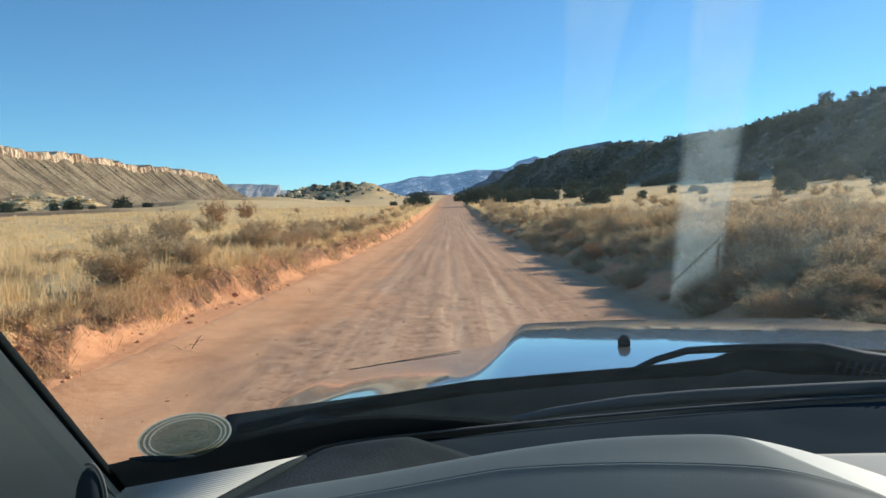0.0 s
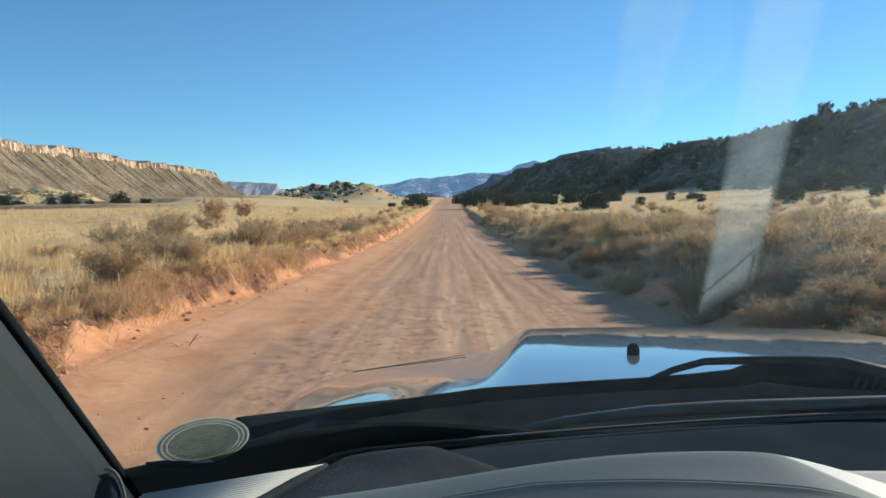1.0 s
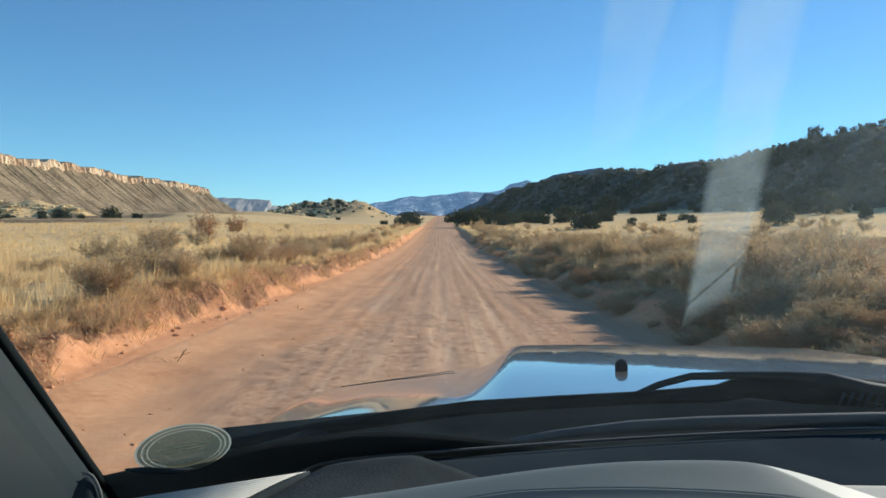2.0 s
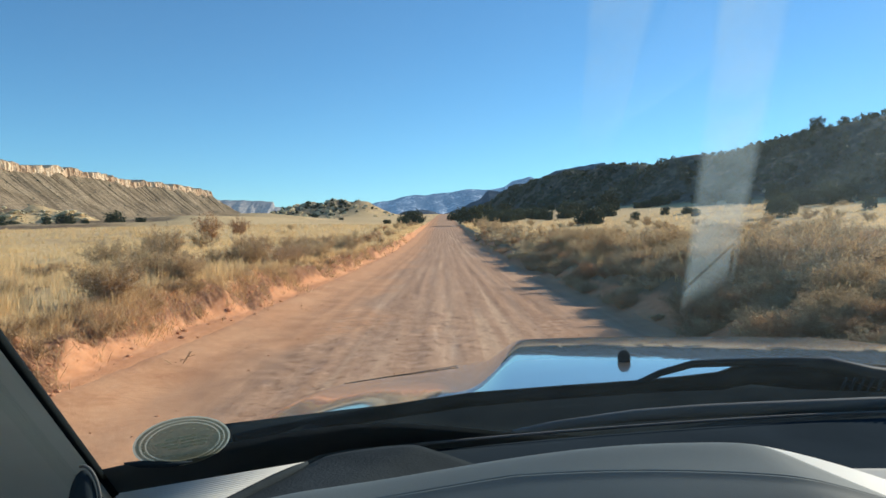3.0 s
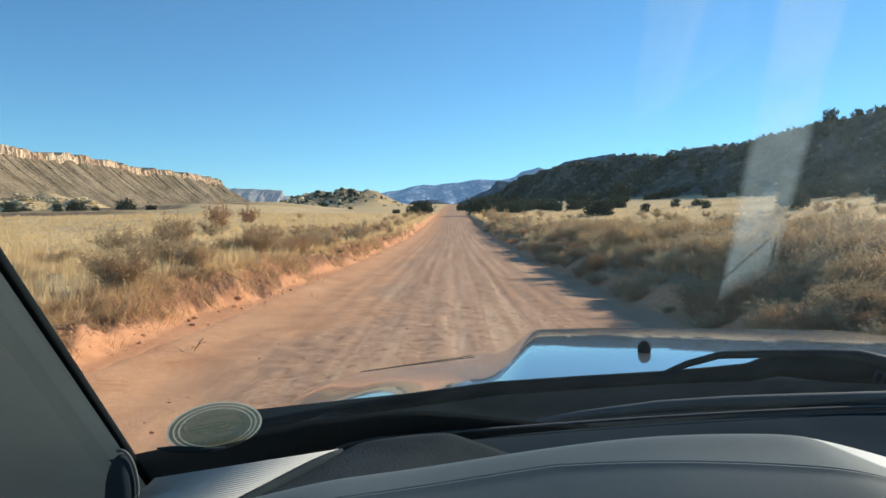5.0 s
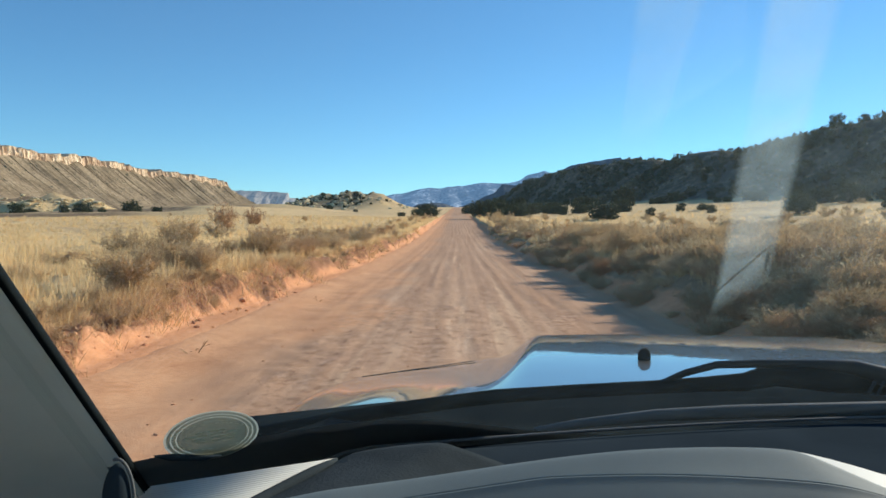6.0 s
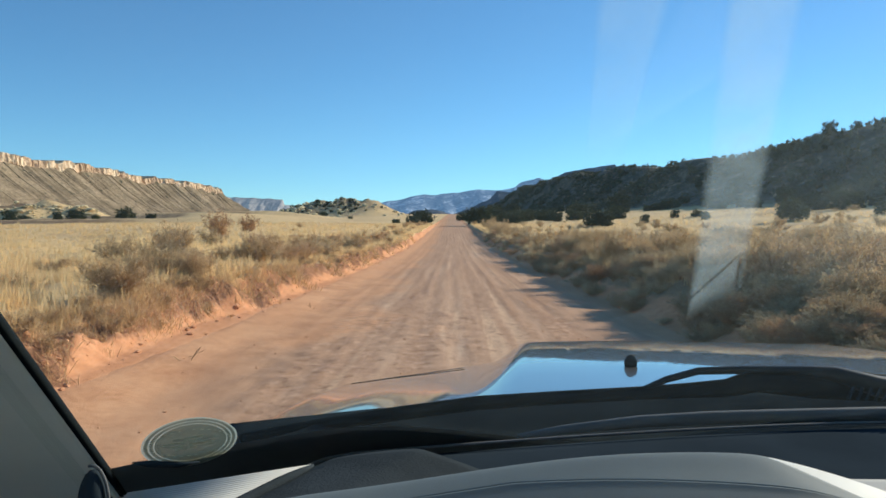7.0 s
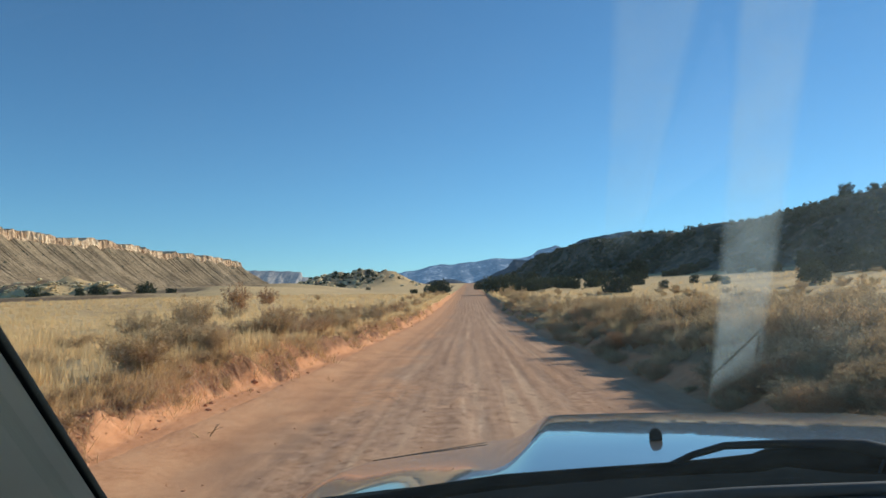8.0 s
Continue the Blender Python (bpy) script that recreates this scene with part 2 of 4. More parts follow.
    z = z + 7.5 * np.exp(-((x + 120) / 24) ** 2 - ((y - 505) / 34) ** 2) * (1 + 0.2 * VN.many(x / 9, y / 9))
    knoll = np.exp(-((x + 215) / 55) ** 2 - ((y - 385) / 36) ** 2)
    return z + 16.5 * knoll * (1 + 0.3 * VN.many(x / 15, y / 12)) + cut_banks(x, y)[0]


def cut_banks(x, y):
    """Low cut banks of the dry washes that cross the field on the left: how much they lift the ground, and where their bare faces lie."""
    lift, bare = 0 * x, 0 * x
    for far, lean, high, start in ((150, 0.16, 1.1, -26), (186, 0.10, 1.4, -38), (226, 0.05, 1.5, -34)):
        line = far + lean * (x + 60) + 9 * VN(x / 30, x * 0 + far)
        side = sstep(start, start - 25, x)
        lift = lift + high * sstep(line, line + 4.5, y) * side * sstep(line + 150, line + 40, y)
        bare = np.maximum(bare, np.exp(-((y - line - 2.2) / 3.0) ** 2) * side * sstep(-0.4, 0.2, VN(x / 19, x * 0 + far + 9)))
    return lift, bare


def bank_edge(y):
    return ROAD_L - 0.75 + 0.28 * VN.many(y / 3.1, y * 0 + 1.5, 3)


def land(x, y):
    """The ground as it would lie with no road bed."""
    x, y = np.asarray(x, float), np.asarray(y, float)
    z = base_height(x, y)
    near = sstep(260, 90, y)
    e = bank_edge(y)
    rise = sstep(e + 0.50, e - 0.02, x + 0.11 * VN.many(y / 0.85, x / 0.5, 4) * (1 + VN(y / 3.3, x * 0)))
    z = z + rise * (0.44 + 0.15 * VN.many(y / 2.3, x / 2.3, 3)) * near
    z = z + 0.14 * sstep(ROAD_L + 0.9, e + 0.3, x) * near
    z = z + 0.07 * VN.many(y / 0.22, x / 0.2, 3) * sstep(e + 0.55, e + 0.3, x) * sstep(e - 0.35, e - 0.05, x) * near
    z = z + near * 0.58 * sstep(ROAD_R + 0.0, ROAD_R + 1.15, x + 0.25 * VN.many(y / 2.1, y * 0 + 6, 2)) * (1 + 0.22 * VN.many(y / 2.7, x / 2.2, 3))
    off = np.maximum(sstep(-4.4, -8.4, x), sstep(4.5, 8, x))
    z = z + off * 0.13 * VN.many(x / 3.3, y / 3.3, 3) * near
    return z


def height(x, y):
    x, y = np.asarray(x, float), np.asarray(y, float)
    bed = sstep(ROAD_L - 0.15, ROAD_L + 0.25, x) * sstep(ROAD_R + 0.15, ROAD_R - 0.25, x)
    return land(x, y) - 0.10 * bed


def spaced(stops):
    """Grid lines from (start, step) pairs; the step glides between them."""
    out, v, end = [], stops[0][0], stops[-1][0]
    while v < end:
        out.append(v)
        v += float(np.interp(v, [s[0] for s in stops], [s[1] for s in stops]))
    return np.array(out + [end])


def sheet(name, xs, ys, zf, material, smooth=True):
    X, Y = np.meshgrid(xs, ys)
    Z = zf(X, Y)
    nx, ny = len(xs), len(ys)
    i = np.arange(nx * ny).reshape(ny, nx)
    faces = np.stack([i[:-1, :-1], i[:-1, 1:], i[1:, 1:], i[1:, :-1]], -1).reshape(-1, 4)
    ob = mesh_object(name, np.stack([X, Y, Z], -1).reshape(-1, 3).tolist(), faces.tolist(), material, smooth=smooth)
    return ob, X.ravel(), Y.ravel(), Z.ravel()


gx = spaced([(-4200, 500), (-700, 40), (-260, 9), (-60, 3), (-12, 0.45), (-5.7, 0.08), (-4.5, 0.055), (-2.9, 0.055), (-2.4, 0.09), (-1.8, 0.9), (2.2, 0.9), (2.9, 0.12), (7, 0.3), (30, 1.6), (60, 2.2), (125, 2.6), (260, 16), (700, 60), (4200, 600)])
gy = spaced([(-420, 60), (-30, 5), (2, 0.3), (4.6, 0.06), (12, 0.08), (24, 0.3), (60, 1.1), (140, 2.6), (330, 4.5), (620, 8), (1200, 30), (4600, 600)])
ground, X, Y, Z = sheet("ground", gx, gy, height, M_GROUND)
tagged(ground, "dry straw-coloured grassland and red soil rising to hills", "ground", kind="structure")
near_road = np.maximum(sstep(-0.35, 0.5, X - bank_edge(Y)) * sstep(4.0, 3.3, X), 0) * sstep(700, 350, Y)
attribute(ground, "soil", near_road)
knoll_mask = np.exp(-(np.abs(X + 82) / 38) ** 4 - ((Y - 512) / 40) ** 2) * 0.75
attribute(ground, "hill", np.clip(np.maximum(sstep(0.004, 0.02, ridge(X, Y)), knoll_mask), 0, 1))
wash_shade_mask = np.exp(-((Y - 262 - 0.12 * (X + 120) - 14 * VN(X / 45, X * 0)) / (9 + 5 * VN(X / 16, Y / 16))) ** 2) * sstep(-45, -75, X)
wash_shade_mask = np.maximum(wash_shade_mask, sstep(0.35, 0.75, VN.many(X / 60, Y / 18, 3)) * sstep(-60, -110, X) * sstep(180, 230, Y) * 0.8)
# Cut-bank faces: dark soil colour with the banks' shadow put into it.
wash_shade_mask = np.maximum(wash_shade_mask, cut_banks(X, Y)[1])
# Shade along the right verge is painted in with the dark wash colour.
verge_shade = sstep(3.2, 3.7, X) * sstep(6.2, 4.8, X + 0.8 * VN.many(Y / 2.3, X / 2.3, 3)) * sstep(150, 60, Y)
wash_shade_mask = np.maximum(wash_shade_mask, 0.8 * verge_shade)
attribute(ground, "topsoil", np.exp(-((X - bank_edge(Y) - 0.20 - 0.12 * VN.many(Y / 0.9, X * 0, 3)) / 0.20) ** 2) * sstep(90, 40, Y))
attribute(ground, "wash_shade", np.clip(wash_shade_mask, 0, 1))


def road_height(x, y):
    e = base_height(x, y)
    u = (x - ROAD_L) / (ROAD_R - ROAD_L)
    z = e + 0.035 * np.sin(np.pi * np.clip(u, 0, 1))
    for c, w, d in ((-1.9, 0.09, 0.006), (-1.45, 0.10, 0.010), (-1.05, 0.07, 0.006), (-0.6, 0.08, 0.008), (-0.25, 0.10, 0.012), (0.15, 0.09, 0.010), (0.5, 0.07, 0.007), (0.95, 0.09, 0.009), (1.35, 0.10, 0.012), (1.75, 0.09, 0.009), (2.2, 0.08, 0.006)):
        c = c + 0.16 * VN(y / 11, y * 0 + c * 7)
        d = 0.7 * d
        z = z - d * np.exp(-((x - c) / w) ** 2) * (0.8 + 0.8 * VN(y / 3.5, x * 0 + c))
        z = z + 0.7 * d * np.exp(-((np.abs(x - c) - 1.8 * w) / w * 1.4) ** 2) * (0.8 + VN(y / 1.3, x * 2))
    crumb = sstep(-0.1, 0.5, VN.many(x / 0.8, y / 3.5, 2)) * sstep(2.4, 1.6, np.abs(x + 0.1))
    z = z + crumb * 0.016 * VN.many(x * 4.0, y * 5.0, 2)
    z = z + 0.006 * VN.many(x * 2.2, y * 1.6, 3)
    shoulder = sstep(ROAD_L + 1.3, ROAD_L + 0.2, x)
    z = z + shoulder * (0.03 + 0.035 * VN.many(x * 1.4, y * 0.9, 3))
    side = np.maximum(sstep(ROAD_L + 1.0, ROAD_L + 0.2, x), sstep(ROAD_R - 0.9, ROAD_R - 0.1, x))
    edge = np.maximum(sstep(ROAD_L + 0.0, ROAD_L - 0.3, x), sstep(ROAD_R - 0.0, ROAD_R + 0.35, x))
    return z + (land(x, y) + 0.008 * VN.many(x * 3, y * 3, 2) - z) * side + 0.012 - edge * 0.03


rx = spaced([(ROAD_L - 0.35, 0.06), (ROAD_R + 0.4, 0.06)])
ry = spaced([(-30, 2.5), (3, 0.09), (14, 0.12), (40, 0.5), (120, 2), (760, 9), (900, 20)])
road, X, Y, Z = sheet("road", rx, ry, road_height, M_ROAD)
tagged(road, "straight graded road of packed pinkish-red dirt with wheel ruts", "dirt road", kind="structure")
attribute(road, "wheel", sstep(-2.0, -1.1, X + 0.25 * VN(Y / 6, X * 0)) * sstep(2.6, 1.9, X))
attribute(road, "loose", np.maximum(sstep(ROAD_L + 2.5, ROAD_L + 0.5, X + 0.45 * VN.many(Y / 4, X * 0, 3) + 0.25 * VN.many(X * 1.5, Y / 3, 2)), 0.6 * sstep(ROAD_R - 0.7, ROAD_R, X)))


# ---- far land ----
def mesa(name, label, start, end, top, foot_run, cliff, steps, material, brink=0.7, plateau=500):
    """A long mesa from start to end (plan points), with talus, a jointed cliff and a flat top behind it; past the brink it sinks as a bare spur."""
    a, b = np.array(start, float), np.array(end, float)
    along = b - a
    length = np.linalg.norm(along)
    along /= length
    out = np.array([-along[1], along[0]])
    if out[0] < 0:
        out = -out
    s = np.linspace(0, 1, steps)
    vs = np.r_[np.linspace(0, 1, 26), 1.015, np.linspace(1.1, 2, 11), 2.01, 2.2, 3]
    S, V = np.meshgrid(s, vs)
    D = S * length
    t = np.clip(V, 0, 1)
    warp = 0.8 * VN(D / 17, V * 5 + 1) + 0.4 * VN(D / 6, V * 11)
    rib = 0.8 * np.abs(VN(D / 19 + V * 0.9 + 0.5 * warp, V * 2.2 + 4)) + 0.6 * np.abs(VN(D / 7 + V * 1.4 + warp, V * 4 + 9)) + 0.35 * np.abs(VN(D / 2.7 + warp, V * 9))
    rib = rib * (0.6 + 0.7 * VN(D / 45, V * 3 + 13)) * (0.25 + 0.75 * sstep(0.1, 0.5, t)) + 0.12
    slot = sstep(0.10, 0.02, np.abs(VN(D / 9, D * 0 + 21))) + sstep(0.12, 0.03, np.abs(VN(D / 4.2, D * 0 + 33))) * 0.6
    top = top + 11 * (S - 0.25)
    past = sstep(brink - 0.002, brink + 0.002, S)
    rim = top + 1.8 * VN(D / 30, D * 0) + 2.6 * np.round(2 * VN(D / 13, D * 0 + 7)) / 2 + 1.2 * np.round(2 * VN(D / 5, D * 0 + 9)) / 2
    rim = rim - past * (13 + 62 * np.clip((S - brink) / (1 - brink), 0, 1) ** 0.8)
    cl = cliff * (1 + 0.3 * VN(D / 40, D * 0 + 3)) * (1 - past * (0.45 + 0.53 * sstep(brink + 0.01, brink + 0.03, S)))
    toe = -6 + 0 * D
    zt = toe + (rim - cl - toe) * t ** 1.75
    wall = np.clip(V - 1, 0, 1)
    z = np.where(V <= 1, zt, rim - cl + cl * wall)
    z = np.where(V > 2, rim + 2 * (V - 2), z)
    joint = VN(D / 5, D * 0 + 11) + 0.8 * np.round(1.5 * VN(D / 11, D * 0 + 2)) + 0.8 * VN(D / 2.2, V * 3)
    setb = foot_run * (1 - t) + rib * 3.6 * t * (1 - t) * 4 * 0.5
    setb = setb + 22 * VN(D / 130, D * 0 + 6) + np.where(V > 1, 1.3 * joint - 2.0 * wall - 5 * slot * np.clip(V - 1, 0, 0.4) * 2.5, 0)
    setb = np.where(V > 2, setb - plateau * (V - 2), setb)
    z = z + np.where(V <= 1, (rib - 0.4) * 1.6 * t * (1 - t) * 4 + 2.2 * VN.many(D / 24, V * 5, 4) * t * (1 - t) * 4, 0)
    px = a[0] + along[0] * D + out[0] * setb
    py = a[1] + along[1] * D + out[1] * setb
    n, m = len(s), len(vs)
    i = np.arange(n * m).reshape(m, n)
    faces = np.stack([i[:-1, :-1], i[:-1, 1:], i[1:, 1:], i[1:, :-1]], -1).reshape(-1, 4)
    ob = mesh_object(name, np.stack([px, py, z], -1).reshape(-1, 3).tolist(), faces.tolist(), material)
    attribute(ob, "cliff", (V > 1.005).ravel())
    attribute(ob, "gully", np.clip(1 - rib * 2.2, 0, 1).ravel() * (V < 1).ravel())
    return tagged(ob, label, "mesa", kind="structure")


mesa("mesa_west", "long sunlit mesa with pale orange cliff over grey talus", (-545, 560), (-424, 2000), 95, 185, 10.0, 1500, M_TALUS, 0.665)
# Haze is painted: bluish colours and a weak glow stand in for air.
M_MESA_FAR = painted_haze_material("hazy_far_mesa", (0.15, 0.15, 0.17), (0.30, 0.27, 0.25), (0.50, 0.41, 0.33), (0.40, 0.52, 0.66), 0.22, 0.012)
M_MOUNTAIN = painted_haze_material("hazy_blue_mountain", (0.05, 0.07, 0.11), (0.11, 0.14, 0.19), (0.46, 0.47, 0.50), (0.22, 0.42, 0.70), 0.33, 0.013)


def range_(name, label, y, points, depth, material, rough, foot=-30, kind="mountain"):
    """A far range: a ridge line through plan points (x, height) at distance y, with slopes in front."""
    xs = np.linspace(points[0][0], points[-1][0], 260)
    top = np.interp(xs, [p[0] for p in points], [p[1] for p in points])
    top = top + rough * VN.many(xs / (rough * 14), xs * 0 + y / 100, 5)
    vs = np.linspace(0, 1, 24)
    V, XX = np.meshgrid(vs, xs, indexing="ij")
    T = np.tile(top, (len(vs), 1))
    rib = VN.many(XX / (rough * 9) + V, V * 3 + 2, 4)
    z = foot + (T - foot) * (V ** 0.9) + rib * rough * 1.6 * np.sin(np.pi * V)
    yy = y - depth * (1 - V) + rib * depth * 0.12 * np.sin(np.pi * V)
    n, m = len(xs), len(vs)
    i = np.arange(n * m).reshape(m, n)
    faces = np.stack([i[:-1, :-1], i[:-1, 1:], i[1:, 1:], i[1:, :-1]], -1).reshape(-1, 4)
    ob = mesh_object(name, np.stack([XX, yy, z], -1).reshape(-1, 3).tolist(), faces.tolist(), material, smooth=True)
    return tagged(ob, label, kind, kind="structure")


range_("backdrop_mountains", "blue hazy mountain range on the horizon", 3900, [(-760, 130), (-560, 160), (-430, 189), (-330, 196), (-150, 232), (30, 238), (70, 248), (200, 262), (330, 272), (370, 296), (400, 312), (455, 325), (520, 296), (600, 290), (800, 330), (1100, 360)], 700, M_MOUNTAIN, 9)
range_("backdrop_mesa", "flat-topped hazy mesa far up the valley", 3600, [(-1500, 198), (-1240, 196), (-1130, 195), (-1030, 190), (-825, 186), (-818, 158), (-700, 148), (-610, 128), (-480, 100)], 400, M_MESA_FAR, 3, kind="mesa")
M_RIDGE_FAR = painted_haze_material("hazy_dark_ridge", (0.025, 0.035, 0.045), (0.05, 0.06, 0.075), (0.13, 0.13, 0.13), (0.18, 0.34, 0.6), 0.09, 0.012)
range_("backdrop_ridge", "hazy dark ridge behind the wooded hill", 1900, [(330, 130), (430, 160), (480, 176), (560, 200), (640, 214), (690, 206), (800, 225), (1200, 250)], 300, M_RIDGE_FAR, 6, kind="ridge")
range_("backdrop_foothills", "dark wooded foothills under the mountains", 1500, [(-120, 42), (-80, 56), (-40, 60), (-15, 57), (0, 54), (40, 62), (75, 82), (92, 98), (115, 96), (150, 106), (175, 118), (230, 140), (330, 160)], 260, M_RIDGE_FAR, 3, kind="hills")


# ---- plants ----
def blades(pts, hi, wid, lean, rng, per):
    """Grass tufts as slim upright triangles: arrays of vertices and faces."""
    n = len(pts) * per
    base = np.repeat(pts, per, 0) + np.c_[rng.normal(0, 0.055, (n, 2)), np.zeros(n)]
    h = np.repeat(hi, per) * rng.uniform(0.5, 1.15, n)
    w = np.repeat(wid, per)
    a = rng.uniform(0, 2 * np.pi, n)
    t = rng.uniform(0, 2 * np.pi, n)
    l = rng.uniform(0.05, lean, n) * h
    side = np.c_[np.cos(a), np.sin(a), np.zeros(n)] * (w / 2)[:, None]
    tip = base + np.c_[np.cos(t) * l, np.sin(t) * l, h]
    base = base - np.array([0, 0, 0.03])
    mid = base * 0.45 + tip * 0.55 + np.c_[np.zeros((n, 2)), h * 0.06]
    v = np.stack([base - side, base + side, mid + side * 0.8, tip, mid - side * 0.8], 1).reshape(-1, 3)
    k = np.arange(n)[:, None] * 5
    return v, np.concatenate([k + [0, 1, 2, 4], ], 0), np.concatenate([k + [4, 2, 3]], 0)


def grass_field(name, label, count, box, ymax_power, hmin, hmax, per, seed, keep):
    rng = np.random.RandomState(seed)
    x0, x1, y0, y1 = box
    y = y0 * (y1 / y0) ** (rng.uniform(0, 1, count) ** ymax_power)
    x = rng.uniform(x0, x1, count) if x1 - x0 < 12 else np.where(x0 < 0, x1 - (x1 - x0) * rng.uniform(0, 1, count) ** 1.8, x0 + (x1 - x0) * rng.uniform(0, 1, count) ** 1.8)
    ok = keep(x, y) & (rng.uniform(-0.9, 0.9, count) < 0.35 + VN.many(x / 2.5, y / 2.5, 3))
    x, y = x[ok], y[ok]
    pts = np.c_[x, y, height(x, y)]
    hi = rng.uniform(hmin, hmax, len(x)) * (1 + 0.25 * VN(x / 4, y / 4))
    wid = 0.0045 + 0.00036 * np.hypot(x, y)
    v, q, t = blades(pts, hi, wid, 0.55, rng, per)
    ob = mesh_object(name, v.tolist(), q.tolist() + t.tolist(), M_STRAW)
    return tagged(ob, label, "grass", kind="stuff")


grass_field("grass", "tall dry yellow grass over the roadside field", 36000, (-70, -3.75, 3.5, 150), 0.85, 0.15, 0.38, 9, 11, lambda x, y: x < bank_edge(y) - 0.12)
grass_field("grass", "thick dry grass along the top of the bank", 5500, (-9.5, -3.75, 4.2, 18), 1.0, 0.10, 0.26, 10, 14, lambda x, y: x < bank_edge(y) - 0.1)
grass_field("grass", "dry yellow grass between the brush", 15000, (4.0, 75, 3.5, 150), 0.85, 0.15, 0.42, 8, 12, lambda x, y: (x > 4.0) & (y > 11.5) & (ridge(x, y) < 0.1))


grass_field("grass", "tall pale bunch grass among the brush", 3800, (4.4, 14.5, 8.0, 40), 0.9, 0.2, 0.5, 10, 13, lambda x, y: VN.many(x / 1.6, y / 2.4, 2) > 0.1)


def twig_arrays(rng, w, h, stems, twigs, upright):
    """Stems and twigs of a dry shrub as three-sided spikes, and the ends of the twigs."""
    seg, ends = [], []
    for _ in range(stems):
        a = rng.uniform(0, 2 * np.pi)
        r = w / 2 * rng.uniform(0.15, 1.0) ** 0.7
        top = np.array([np.cos(a) * r, np.sin(a) * r, h * rng.uniform(0.55, 0.85) * (1 - 0.35 * (2 * r / w) ** 2)])
        foot = np.array([np.cos(a), np.sin(a), 0]) * rng.uniform(0, 0.10) * w
        knee = foot * 0.5 + top * 0.5 + np.array([np.cos(a) * -0.06 * w, np.sin(a) * -0.06 * w, 0.04 * h])
        thick = 0.006 + 0.004 * rng.rand()
        seg += [(foot - (0, 0, 0.05), knee, thick, thick * 0.7), (knee, top, thick * 0.7, thick * 0.4)]
        for _ in range(twigs // stems):
            f = rng.uniform(0.2, 1.0)
            p = foot + (knee - foot) * f * 2 if f < 0.5 else knee + (top - knee) * (f * 2 - 1)
            d = np.array([np.cos(a), np.sin(a), 0]) * rng.uniform(0.1, 0.7) + rng.normal(0, 0.45, 3) + np.array([0, 0, upright])
            q = p + d / np.linalg.norm(d) * rng.uniform(0.12, 0.34) * h
            q[2] = max(q[2], 0.02)
            seg.append((p, q, thick * 0.42, thick * 0.2))
            ends.append((p, q))
    v, f = [], []
    for p, q, r0, r1 in seg:
        d = (q - p) / (np.linalg.norm(q - p) + 1e-9)
        u = np.cross(d, (0.3, 0.5, 0.81))
        u /= np.linalg.norm(u) + 1e-9
        wv = np.cross(d, u)
        k = len(v)
        for c, r in ((p, r0), (q, r1)):
            for j in range(3):
                v.append(c + r * (u * math.cos(2.094 * j) + wv * math.sin(2.094 * j)))
        f += [(k + j, k + (j + 1) % 3, k + 3 + (j + 1) % 3, k + 3 + j) for j in range(3)]
    return v, f, ends


def leaf_arrays(rng, ends, per, size, spread):
    n = len(ends) * per
    P, Q = np.repeat([e[0] for e in ends], per, 0), np.repeat([e[1] for e in ends], per, 0)
    c = P + (Q - P) * rng.uniform(0.25, 1.1, n)[:, None] + rng.normal(0, spread, (n, 3))
    c[:, 2] = np.maximum(c[:, 2], 0.02)
    d = (Q - P) / (np.linalg.norm(Q - P, axis=1)[:, None] + 1e-9) + rng.normal(0, 0.6, (n, 3))
    d /= np.linalg.norm(d, axis=1)[:, None]
    u = np.cross(d, rng.normal(0, 1, (n, 3)))
    u /= np.linalg.norm(u, axis=1)[:, None] + 1e-9
    s = size * rng.uniform(0.5, 1.4, n)[:, None]
    v = np.stack([c - d * s, c + u * s * 0.42, c + d * s * 1.2], 1).reshape(-1, 3)
    return v, np.arange(n * 3).reshape(-1, 3)


def shrub(name, label, category, group, seed, w, h, stems, twigs, upright, per, size, leaf_mat, m):
    rng = np.random.RandomState(seed)
    ob = holder(name, label, category, group, m)
    v, f, ends = twig_arrays(rng, w, h, stems, twigs, upright)
    mesh_object("brushwood", [tuple(p) for p in v], f, M_TWIG, ob)
    lv, lf = leaf_arrays(rng, ends, per, size, 0.028)
    mesh_object("foliage", lv.tolist(), lf.tolist(), leaf_mat, ob)
    return ob


def spot(x, y, turn=0.0, size=1.0, sink=0.03, tall=1.0):
    z = float(height(np.array([x]), np.array([y]))[0]) - sink
    return Matrix.Translation((x, y, z)) @ Matrix.Rotation(turn, 4, 'Z') @ Matrix.Diagonal((size, size, size * tall, 1))


SHRUBS = [
    ("rabbitbrush", "rounded dry tan rabbitbrush with feathery seed heads", "shrub", "roadside shrubs", 21, 1.25, 0.95, 26, 520, 0.75, 11, 0.034, M_SEED),
    ("rabbitbrush", "leggy dry rabbitbrush with pale seed heads", "shrub", "roadside shrubs", 22, 1.1, 1.15, 22, 480, 1.0, 11, 0.032, M_SEED),
    ("sagebrush", "grey-brown sagebrush with bare twigs", "shrub", "roadside shrubs", 23, 1.35, 0.9, 26, 520, 0.5, 10, 0.029, M_SAGE),
    ("greasewood", "rusty brown leafless greasewood bush", "shrub", "roadside shrubs", 24, 1.3, 1.0, 24, 560, 0.55, 9, 0.029, M_RUST),
    ("saltbush", "low twiggy straw-coloured saltbush", "shrub", "roadside shrubs", 25, 0.95, 0.55, 20, 420, 0.45, 5, 0.024, M_SEED),
